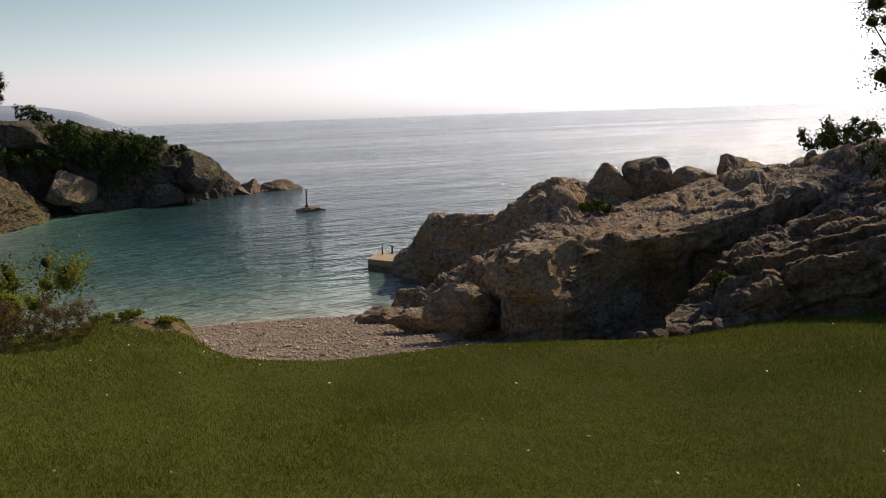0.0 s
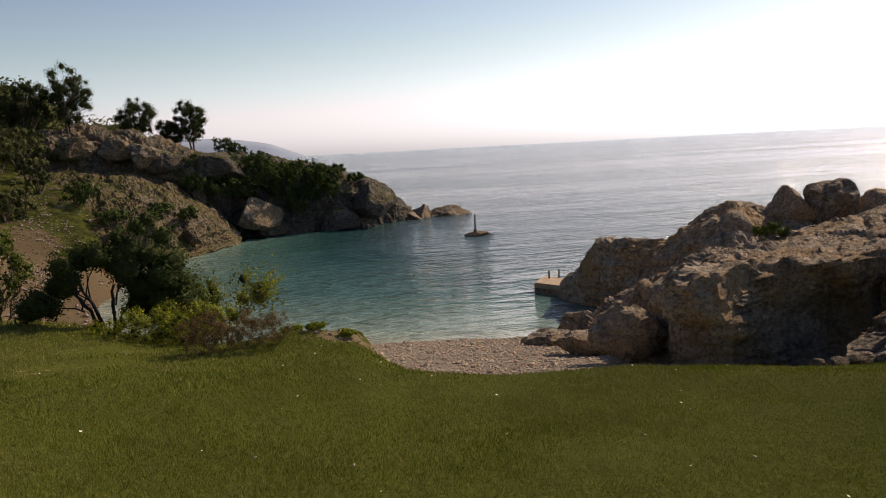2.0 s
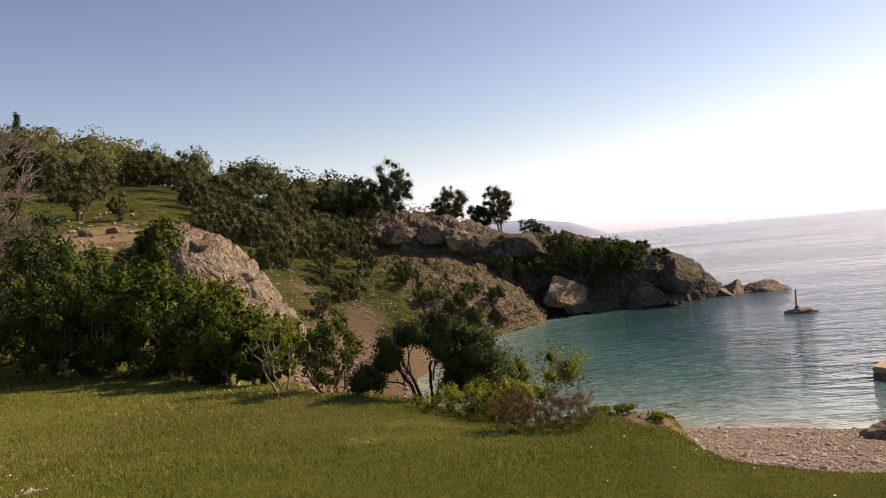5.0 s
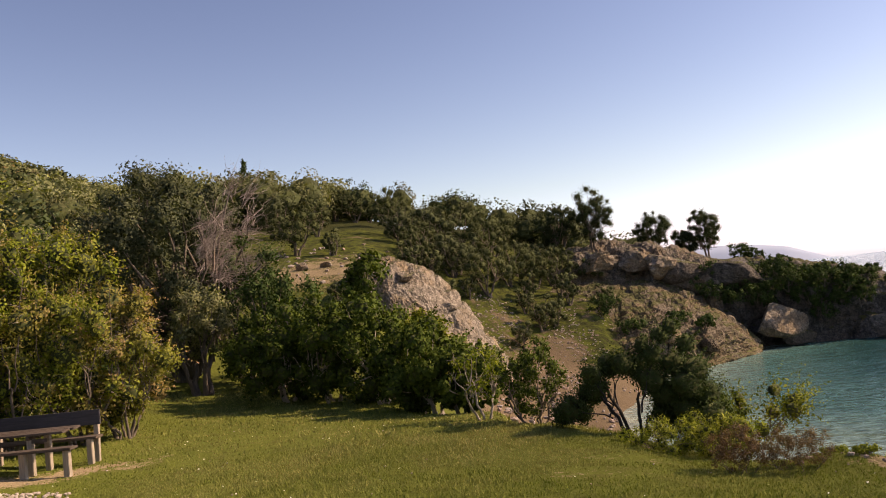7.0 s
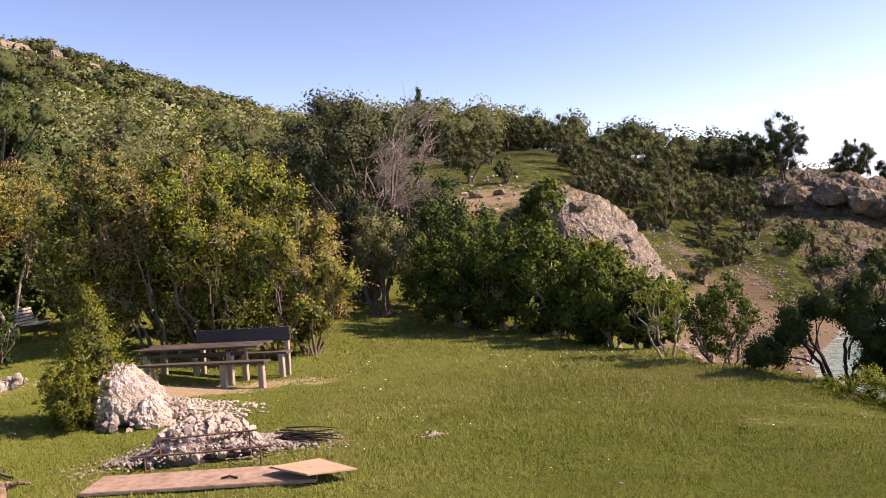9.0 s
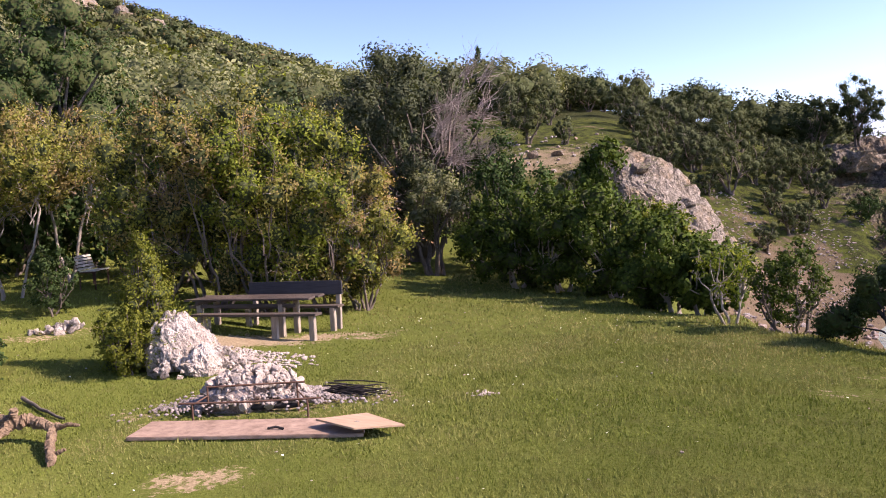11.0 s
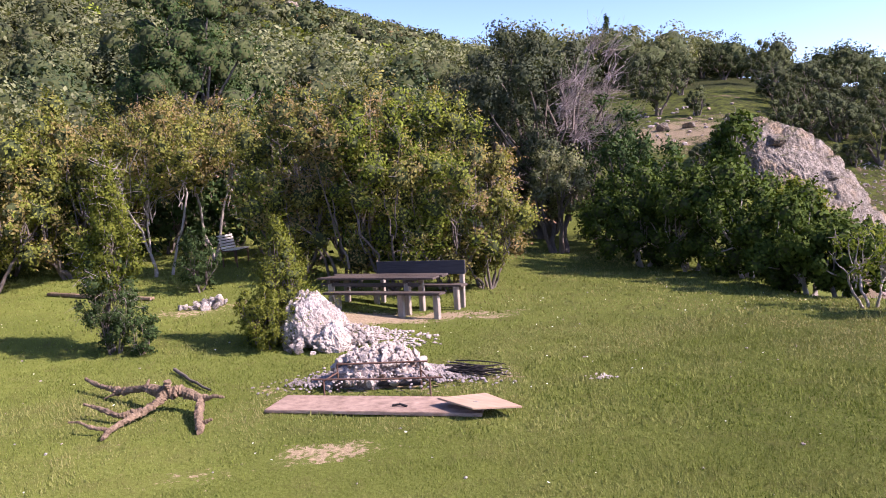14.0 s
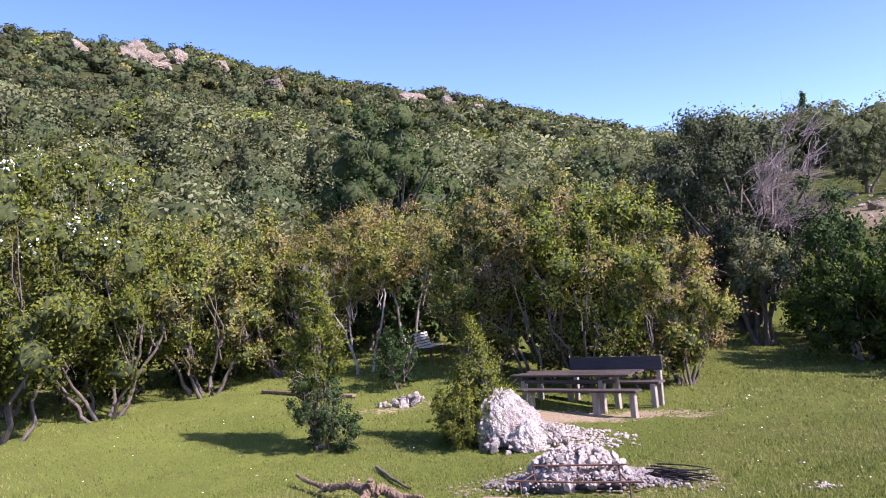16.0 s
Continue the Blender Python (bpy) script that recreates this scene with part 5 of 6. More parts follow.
CRAGS = [(77.2, 312, 12, 8), (76.2, 285, 13, 7), (74.1, 309, 8, 5.5), (71.5, 308, 8, 7), (80.4, 311, 8, 5), (68.0, 292, 8, 5), (60.8, 317, 6, 4.6), (58.1, 305, 13, 6), (55.9, 305, 8, 5), (53.7, 305, 6, 4.5)]  # bearing, distance, width, height


def wood_shapes(n, leaf, k, hull):
    """Five unit-height crowns: leaf sprays set closely over a lobed, shade-coloured hull."""
    rows = []
    for v in range(5):
        r2 = np.random.default_rng(900 + v)
        C, R = crown_clumps(r2, 1.0, 1.1, 0.08, k, "round")
        R = R * 1.2
        mid = np.array((0, 0, 0.42))

        def surface(d):
            dc = d @ (C - mid).T
            disc = dc**2 - ((C - mid) ** 2).sum(-1) + R**2
            reach = np.where(disc > 0, dc + np.sqrt(np.maximum(disc, 0)), 0.2)
            return np.maximum(reach.max(-1), 0.22)[..., None] * d + mid, C[np.argmax(reach, -1)]
        d = unit(r2.normal(size=(n, 3)) + (0, 0, 0.3))
        P, lobe = surface(d)
        P = mid + (P - mid) * r2.uniform(0.78, 0.99, (n, 1))
        out = unit(0.8 * unit(P - lobe) + 0.5 * d)
        g = unit(out + r2.normal(0, 0.6, (n, 3)))
        t = unit(np.cross(g, r2.normal(size=(n, 3))))
        b = np.cross(g, t)
        L = (leaf * r2.uniform(0.6, 1.35, n))[:, None]
        Q = np.stack([P - t * L, P - b * L * 0.6, P + t * L, P + b * L * 0.6], 1)
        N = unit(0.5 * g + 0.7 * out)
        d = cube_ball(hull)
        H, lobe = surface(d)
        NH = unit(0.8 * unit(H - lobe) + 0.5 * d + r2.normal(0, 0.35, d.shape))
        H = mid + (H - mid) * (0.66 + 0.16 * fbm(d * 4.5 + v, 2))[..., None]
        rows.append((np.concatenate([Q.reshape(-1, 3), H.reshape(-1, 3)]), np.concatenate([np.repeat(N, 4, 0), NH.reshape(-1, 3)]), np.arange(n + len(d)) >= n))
    return rows


def woods():
    """Olive and oak woods that cover the hill."""
    rng = np.random.default_rng(11)
    kinds = [("olive_woods", LEAF_OLIVE, 0.0, 0.74), ("oak_woods", LEAF_OAK, 0.74, 0.88), ("scrub_woods", LEAF_SHRUB, 0.88, 1.0), ("slope_woods", LEAF_SLOPE, 2.0, 3.0)]
    bags = {k[0]: ([], [], [], [], []) for k in kinds}
    lods = [wood_shapes(*row) for row in ((1000, 0.027, 18, 5), (460, 0.045, 16, 3), (210, 0.064, 14, 3), (95, 0.095, 12, 3))]
    for band, (r0, r1, step) in enumerate(((34, 70, 3.3), (70, 130, 3.7), (130, 230, 4.6), (230, 372, 6.2))):
        m = int(0.5 * radians(90) * (r1 * r1 - r0 * r0) / step**2)
        az = rng.uniform(2, 92, m)
        r = np.sqrt(rng.uniform(r0 * r0, r1 * r1, m))
        x, y = -np.sin(np.radians(az)) * r, np.cos(np.radians(az)) * r
        z = ground_z(x, y)
        ridge = np.full(m, -90.0)  # how high the nearer ground stands before each tree
        for q in np.geomspace(30, 330, 26):
            e = np.degrees(np.arctan2(ground_z(-np.sin(np.radians(az)) * q, np.cos(np.radians(az)) * q) - 1.0, q))
            ridge = np.where(q < r - 6, np.maximum(ridge, e), ridge)
        sunk = np.degrees(np.arctan2(z + 2.6, r)) < ridge
        grove = fbm(np.stack([x, y, 0 * x], -1) * 0.03, 3)
        for i in range(m):
            a = az[i]
            near = r[i]
            if a < 31 and near < (49 if a < 22 else 44) or a < 9.5 and near < 75 or a < 24 and near > 85:
                continue
            if 22.5 < a < 28 and near < 72 or a < 36 and near < 66 or a < 60 and near < 38 or a > 75 and near < 36:
                continue
            if any(abs(a - ca) * near < 0.5 * sx * 57.3 + 60 and -17 < near - cr < 3 for ca, cr, sx, sz in CRAGS):
                continue
            if rng.random() < (0.97 if sunk[i] else 0.06):
                continue
            u = np.clip(rng.random() * 0.8 + 0.28 * grove[i] + 0.12 + (0.4 if near > 205 else 0.2 if a < 26 else 0), 0, 0.999 if near < 205 and a > 26 or rng.random() < 0.2 else 0.87)
            if a < 26:
                u = max(u, 0.75)
            name = next(k[0] for k in kinds if k[2] <= u < k[3])
            if a < 30 and near < 120 and rng.random() < 0.5:
                name = "slope_woods"
            h = rng.uniform(2.6, 4.6) * (1.4 if near > 230 else 1.1)
            if near < 110 and a < 38:
                h *= 1.05
            if a < 26:
                h *= 0.8
            V, N, deep = lods[0 if a < 44 and near < 115 else band][rng.integers(5)]
            t = rng.random() * 6.28
            c, s = math.cos(t), math.sin(t)
            W = np.stack([V[:, 0] * c - V[:, 1] * s, V[:, 0] * s + V[:, 1] * c, V[:, 2]], -1) * (h * rng.uniform(1.0, 1.35), h * rng.uniform(1.0, 1.35), h) + (x[i], y[i], z[i] - 0.2)
            bags[name][0].append(W)
            bags[name][4].append(deep)
            bags[name][1].append(np.full(len(W), rng.uniform(-0.5, 0.3)))
            bags[name][3].append(np.stack([N[:, 0] * c - N[:, 1] * s, N[:, 0] * s + N[:, 1] * c, N[:, 2]], -1))
            bags[name][2].append(np.full(len(W), rng.random() ** 2 * (0.7 if near > 130 else 0.45)))
    for name, mat, _, _ in kinds:
        V = np.concatenate(bags[name][0])
        me = mesh_np(name, V, np.arange(len(V)).reshape(-1, 4), [mat, INNER_SHADE], np.concatenate(bags[name][4]), attrs={"tint": np.concatenate(bags[name][2]), "tone": np.concatenate(bags[name][1])}, normals=np.concatenate(bags[name][3]))
        link(name, me, label={"olive_woods": "grey-green olive trees covering the hillside", "oak_woods": "dark evergreen trees scattered over the hillside", "scrub_woods": "yellow-green and brownish scrub on the hillside", "slope_woods": "dull grey-green olive trees on the skyline of the slope"}[name], category="woods", kind="stuff")


woods()
for k, (az, r, sx, sz) in enumerate(CRAGS):
    boulder("hill_crag", on_ground(az, r) + Vector((0, 0, sz * 0.26)), (sx * 0.95, 7, sz * 1.25), ROCK_PALE, "pale limestone crag among the trees of the hill", 400 + k, 4, 0.65, az, category="rock", group="crags on the hill")


# ---- distance ----
def far_hill(name, az0, az1, r, peak, label, mat=HAZE_HILL):
    az = np.linspace(az0, az1, 60)
    u = np.linspace(0, 1, 60)
    top = peak(u)
    V = []
    for a, t in zip(az, top):
        for dr, z in ((0, -6), (60, t * 0.6), (140, t), (400, -6)):
            V.append(polar(a, r + dr, z))
    me = mesh_np(name, np.array(V), grid_faces(60, 4), mat)
    return link(name, me, label=label, category="hill", kind="structure")


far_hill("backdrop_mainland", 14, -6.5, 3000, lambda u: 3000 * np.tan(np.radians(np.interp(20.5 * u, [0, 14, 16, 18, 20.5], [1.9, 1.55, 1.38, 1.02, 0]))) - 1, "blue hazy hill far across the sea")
far_hill("backdrop_island", -52, -62, 3600, lambda u: 24 * u**0.9 - 1, "faint hazy island on the horizon", HAZE_ISLAND)


# ---- shore details ----
def slab(verts_xy, z0, z1, bevel=0.02):
    bm = bmesh.new()
    lo = [bm.verts.new((x, y, z0)) for x, y in verts_xy]
    hi = [bm.verts.new((x, y, z1)) for x, y in verts_xy]
    k = len(lo)
    bm.faces.new(lo[::-1])
    bm.faces.new(hi)
    for i in range(k):
        bm.faces.new((lo[i], lo[(i + 1) % k], hi[(i + 1) % k], hi[i]))
    bmesh.ops.recalc_face_normals(bm, faces=bm.faces)
    if bevel:
        bmesh.ops.bevel(bm, geom=bm.edges[:], offset=bevel, segments=2, affect="EDGES")
    return bm


def bar(a, b, w, h=None, bevel=0.006, up=(0, 0, 1)):
    """A squared timber from a to b."""
    a, b = Vector(a), Vector(b)
    d = (b - a)
    L = d.length
    d.normalize()
    s = d.cross(Vector(up))
    if s.length < 1e-3:
        s = Vector((1, 0, 0))
    s.normalize()
    t = s.cross(d)
    h = h or w
    bm = bmesh.new()
    bmesh.ops.create_cube(bm, size=1.0)
    bmesh.ops.transform(bm, verts=bm.verts, matrix=Matrix((tuple(d * L) + (0,), tuple(s * w) + (0,), tuple(t * h) + (0,), (0, 0, 0, 1))).transposed())
    bmesh.ops.translate(bm, verts=bm.verts, vec=(a + b) / 2)
    if bevel:
        bmesh.ops.bevel(bm, geom=bm.edges[:], offset=min(bevel, w * 0.3, h * 0.3), segments=2, affect="EDGES")
    return bm


def rod(points, r, sides=6):
    V, F = tube(points, np.full(len(points), r), sides)
    return V, F


pier = tagged(new("landing_pier"), "small concrete landing on the rocks at the water's edge", "pier")
pxy = [polar(a, r)[:2] for a, r in ((-22.2, 27.6), (-24.6, 26.6), (-25.2, 28.0), (-22.9, 29.0))]
part("deck", slab(pxy, -2.85, -2.66, 0.03), CONCRETE, pier, "weathered tan concrete deck")
part("footing", slab([(Vector(p) * 0.997) for p in pxy], -3.7, -2.86, 0.03), ROCK_NEAR, pier, "dark wet rock footing")
for a, r in ((-23.3, 28.4), (-24.0, 28.5)):
    p = polar(a, r)
    V, F = tube([(p.x, p.y, -2.68), (p.x, p.y, -2.52), (p.x, p.y, -2.38)], [0.035, 0.03, 0.035], 8)
    link("mooring_post", mesh_np("mooring_post", V, F, RUST), pier, "rusted mooring post")
boulder("reef_rock", polar(-18.2, 46.4, -3.0), (1.4, 1.0, 0.45), ROCK_DARK, "low dark rock awash in the cove", 500, 4, 0.4)
boulder("reef_rock", polar(-18.9, 46.9, -3.0), (0.9, 0.8, 0.35), ROCK_DARK, "low dark rock awash in the cove", 501, 4, 0.4)
mark = tagged(new("beacon_post"), "thin dark iron post standing on the awash rock", "post")
p = polar(-18.1, 46.4)
V, F = tube([(p.x, p.y, -2.85), (p.x, p.y, -2.2), (p.x + 0.02, p.y, -1.75)], [0.05, 0.04, 0.035], 8)
link("shaft", mesh_np("shaft", V, F, RUST), mark)
V, F = tube([(p.x, p.y, -2.8), (p.x, p.y, -2.65)], [0.12, 0.1], 8)
link("foot_plate", mesh_np("foot_plate", V, F, RUST), mark)


def lump_template(rng, k):
    bm = bmesh.new()
    bmesh.ops.create_icosphere(bm, subdivisions=1, radius=1.0)
    V = np.array([v.co for v in bm.verts])
    F = np.array([[v.index for v in f.verts] for f in bm.faces])
    bm.free()
    return V * (1 + rng.normal(0, 0.14, (len(V), 1))), F


def scatter_stones(name, places, sizes, mat, label, category="stones", flat=0.65, seed=0, bury=0.25):
    rng = np.random.default_rng(seed)
    shapes = [lump_template(rng, i) for i in range(6)]
    Vs, Fs, n = [], [], 0
    for (x, y, z), s in zip(places, sizes):
        V, F = shapes[rng.integers(6)]
        t = rng.random() * 6.28
        c, sn = math.cos(t), math.sin(t)
        W = V * (s * rng.uniform(0.8, 1.4), s * rng.uniform(0.7, 1.1), s * flat * rng.uniform(0.7, 1.2)) * 0.5
        W = np.stack([W[:, 0] * c - W[:, 1] * sn, W[:, 0] * sn + W[:, 1] * c, W[:, 2]], -1) + (x, y, z + s * flat * (0.5 - bury))
        Vs.append(W)
        Fs.append(F + n)
        n += len(W)
    me = mesh_np(name, np.concatenate(Vs), np.concatenate(Fs), mat, smooth=False)
    return link(name, me, label=label, category=category, kind="stuff")


def spread_on_ground(rng, n, az0, az1, r0, r1, keep=None):
    az = rng.uniform(az0, az1, n)
    r = np.sqrt(rng.uniform(r0 * r0, r1 * r1, n))
    x, y = -np.sin(np.radians(az)) * r, np.cos(np.radians(az)) * r
    ok = np.ones(n, bool) if keep is None else keep(az, r)
    x, y = x[ok], y[ok]
    return np.stack([x, y, ground_z(x, y)], -1)


rng = np.random.default_rng(21)
EDGE = lambda az: np.interp(az, [-60, -40, -26, -20, -13, -9, -4, 4], [30, 10.4, 8.7, 8.3, 8.75, 10.3, 10.9, 12.0])
P = spread_on_ground(rng, 9500, -34, -6, 8.4, 21.5, lambda a, r: r > EDGE(a) + 0.15)
scatter_stones("beach_pebbles", P, rng.uniform(0.022, 0.062, len(P)) * (1 + (rng.random(len(P)) < 0.04) * 1.2), PEBBLE, "pale rounded pebbles covering the beach", seed=3)
P = spread_on_ground(rng, 420, 8, 17, 14.5, 34, lambda a, r: rng.random(len(r)) < 0.5)
scatter_stones("cove_stones", P, rng.uniform(0.05, 0.3, len(P)), STONE, "pale stones round the little inner beach", seed=4)
P = spread_on_ground(rng, 260, -60, 90, 5, 20)
scatter_stones("lawn_pebbles", P, rng.uniform(0.012, 0.04, len(P)), STONE, "small white stones scattered over the grass", seed=5)
c = polar(-7.2, 9.85)
P = np.array([(c.x + rng.normal(0, .45), c.y + rng.normal(0, .12), 0) for _ in range(16)])
P[:, 2] = ground_z(P[:, 0], P[:, 1])
scatter_stones("mound_stones", P, rng.uniform(0.03, 0.09, len(P)), STONE, "stones and clods on the turf mound", seed=6)
P = spread_on_ground(rng, 80, 22, 31, 40, 52)
scatter_stones("slope_stones", P, rng.uniform(0.1, 0.32, len(P)), STONE, "pale stones on the bare slope", seed=7)
for k, (az, r, s) in enumerate([(29.0, 44.5, 0.8), (27.4, 44.5, 0.7), (24.8, 47, .6)]):
    boulder("slope_boulder", on_ground(az, r, 0.1), (s, s, s * 0.8), ROCK_PALE, "pale boulder lying on the bare slope", 520 + k, 3, 0.2, group="boulders on the slope")
for k, (az, r, s) in enumerate([(12.9, 13.6, .34), (12.5, 13.9, .24), (13.4, 13.75, .26), (12.0, 14.2, .3)]):
    boulder("cove_boulder", on_ground(az, r, 0.02), (s * 1.3, s, s * 0.7), STONE, "pale stone at the end of the lawn", 530 + k, 3, 0.2, 50 * k, group="stones at the lawn's end")
for k, (az, r, s) in enumerate([(-44.4, 9.55, .28), (-43.2, 9.4, .2), (-46.0, 9.7, .3), (-42.0, 9.5, .2), (-48.5, 10.0, .35), (-47.2, 9.75, .25), (-50, 10.1, .3)]):
    boulder("foot_boulder", on_ground(az, r, 0.05), (s * 1.3, s, s * 0.8), ROCK_DARK, "grey stone lying at the foot of the slab", 540 + k, 3, 0.22, 40 * k, group="stones at the slab's foot")


# ---- the lawn's grass ----
def grass():
    rng = np.random.default_rng(33)
    Vs, tints = [], []
    for r0, r1, n, h, w in ((3.2, 7.5, 220000, 0.027, 0.0034), (7.5, 13, 230000, 0.034, 0.0063), (13, 24.5, 110000, 0.04, 0.013)):
        az = rng.uniform(-62, 92, n)
        r = np.sqrt(rng.uniform(r0 * r0, r1 * r1, n))
        x, y = -np.sin(np.radians(az)) * r, np.cos(np.radians(az)) * r
        p = np.stack([x, y, 0 * x], -1)
        lim = np.interp(az, [-60, -52, -40, -26, -20, -13, -9, -4, 4, 9, 14, 18, 22, 28, 92], [10.6, 10.3, 9.9, 8.8, 8.4, 8.8, 10.3, 10.9, 12.0, 12.8, 13.8, 16, 20, 24.5, 24.5])
        ok = r < lim
        for a, rr, ra, rb, k in SPOTS:
            c = polar(a, rr)
            ca, sa = math.cos(radians(a)), math.sin(radians(a))
            u, v = (x - c.x) * ca + (y - c.y) * sa, -(x - c.x) * sa + (y - c.y) * ca
            ok &= (u / ra) ** 2 + (v / rb) ** 2 > 0.2 + 1.1 * rng.random(n)
        x, y, p = x[ok], y[ok], p[ok]
        m = len(x)
        z = ground_z(x, y)
        tuft = np.clip((fbm(p * 2.2 + 31, 3) - 0.22) * 6, 0, 1)
        tall = (1 + 0.5 * fbm(p * 0.7, 3) + 0.9 * (rng.random(m) < 0.01) + 0.4 * tuft) * (1 + 1.8 * np.clip((r[ok] - lim[ok] + 0.6) / 0.6, 0, 1) * np.clip(0.4 + 1.5 * fbm(p * 1.7, 2), 0, 1))
        t = rng.random(m) * 6.28
        lean = rng.normal(0, 0.35, (m, 2))
        H = h * tall * rng.uniform(0.5, 1.2, m)
        side = np.stack([np.cos(t), np.sin(t), 0 * t], -1) * (w * rng.uniform(0.6, 1.3, m))[:, None]
        base = np.stack([x, y, z - 0.005], -1)
        tip = base + np.stack([lean[:, 0] * H, lean[:, 1] * H, H], -1)
        Vs.append(np.stack([base - side, base + side, tip], 1).reshape(-1, 3))
        tints.append(np.repeat(np.clip(0.2 + 0.8 * fbm(p * 0.3, 3) + 0.8 * fbm(p * 1.3 + 4, 3) + 0.12 * rng.normal(size=m), 0, 0.9), 3))
    V = np.concatenate(Vs)
    me = mesh_np("grass", V, np.arange(len(V)).reshape(-1, 3), BLADE, smooth=False, attrs={"tint": np.concatenate(tints)})
    link("grass", me, label="short mown green grass with drier patches", category="grass", kind="stuff")


grass()


def daisies():
    rng = np.random.default_rng(34)
    P = spread_on_ground(rng, 420, -60, 90, 3.5, 17, lambda a, r: r < np.interp(a, [-60, -26, -13, 4, 18, 90], [10.3, 8.7, 8.7, 11.8, 16, 17]))
    n = len(P)
    t = rng.random(n) * 6.28
    s = rng.uniform(0.008, 0.016, n)
    V = np.stack([P + np.stack([np.cos(t + k) * s, np.sin(t + k) * s, 0.035 + 0.4 * s * math.sin(k)], -1) for k in (0, 1.57, 3.14, 4.71)], 1).reshape(-1, 3)
    me = mesh_np("lawn_flowers", V, np.arange(4 * n).reshape(n, 4), PETAL, smooth=False, attrs={"tint": np.zeros(4 * n)})
    link("lawn_flowers", me, label="tiny white flowers dotted over the lawn", category="flowers", kind="stuff")


daisies()

# ---- picnic table ----
TABLE = Matrix(((-0.96, -0.28, 0, -10.15), (-0.28, 0.96, 0, 9.95), (0, 0, 1, float(ground_z(-10.8, 10.3))), (0, 0, 0, 1)))


def placed(root, m):
    root.matrix_basis = m
    return root


table = placed(tagged(new("picnic_table"), "long weathered grey plank table on squared posts", "table"), TABLE)
for k in range(4):
    v = 0.1 + 0.17 * k
    part("plank", bar((0.0 + 0.05 * (k % 2), v, 0.662), (2.45 - 0.06 * (k % 3), v, 0.668), 0.16, 0.035), WOOD_GREY, table)
for u in (0.58, 2.2):
    part("crossbeam", bar((u, 0.03, 0.61), (u, 0.7, 0.61), 0.06, 0.06), WOOD_GREY, table)
    for v in (0.12, 0.62):
        part("leg", bar((u, v, -0.05), (u, v, 0.585), 0.09, 0.09, up=(0, 1, 0)), WOOD_PALE, table, "sun-bleached post")
part("rail", bar((0.3, 0.1, 0.555), (2.4, 0.1, 0.555), 0.04, 0.06), WOOD_GREY, table)
bench = placed(tagged(new("bench"), "low weathered plank bench in front of the table", "bench"), TABLE)
part("seat", bar((-0.24, -0.12, 0.43), (2.15, -0.12, 0.435), 0.24, 0.04), WOOD_GREY, bench)
for u in (-0.12, 0.58, 1.9):
    part("leg", bar((u, -0.12, -0.05), (u, -0.12, 0.409), 0.095, 0.095, up=(0, 1, 0)), WOOD_PALE, bench, "sun-bleached post")
back = placed(tagged(new("backed_bench"), "weathered bench with a dark board back behind the table", "bench"), TABLE)
part("seat", bar((-0.14, 0.92, 0.43), (2.1, 0.92, 0.43), 0.26, 0.04), WOOD_GREY, back)
part("backrest", bar((-0.12, 1.03, 0.745), (1.76, 1.03, 0.745), 0.035, 0.25), WOOD_DARK, back, "wide dark plank")
for u in (-0.02, 1.68):
    part("leg", bar((u, 0.82, -0.05), (u, 0.82, 0.409), 0.09, 0.09, up=(0, 1, 0)), WOOD_PALE, back, "sun-bleached post")
    part("back_post", bar((u, 1.05, -0.05), (u, 1.10, 0.86), 0.08, 0.07, up=(0, 1, 0)), WOOD_PALE, back, "sun-bleached post")

# ---- slatted bench under the trees ----
gb = float(ground_z(*polar(58.0, 20.0)[:2]))
garden = placed(tagged(new("slatted_bench"), "cream-painted slatted garden bench in the shade", "bench"), Matrix.Translation(polar(58.0, 20.0, gb)) @ Matrix.Rotation(radians(128), 4, "Z") @ Matrix.Diagonal((0.85, 0.85, 0.9, 1)))
for k in range(4):
    part("seat_slat", bar((-0.55, 0.08 + 0.1 * k, 0.42), (0.55, 0.08 + 0.1 * k, 0.42), 0.08, 0.025), CREAM, garden)
for k in range(5):
    part("back_slat", bar((-0.55, 0.46 + 0.02 * k, 0.47 + 0.075 * k), (0.55, 0.46 + 0.02 * k, 0.47 + 0.075 * k), 0.022, 0.055), CREAM, garden)
for u in (-0.45, 0.45):
    part("side_frame", bar((u, 0.05, 0.39), (u, 0.5, 0.39), 0.035, 0.035), RUST, garden)
    part("back_stay", bar((u, 0.46, 0.3), (u, 0.58, 0.83), 0.03, 0.03), RUST, garden)
    for v in (0.08, 0.46):
        part("leg", bar((u, v, -0.05), (u, v, 0.38), 0.035, 0.035, up=(0, 1, 0)), RUST, garden)


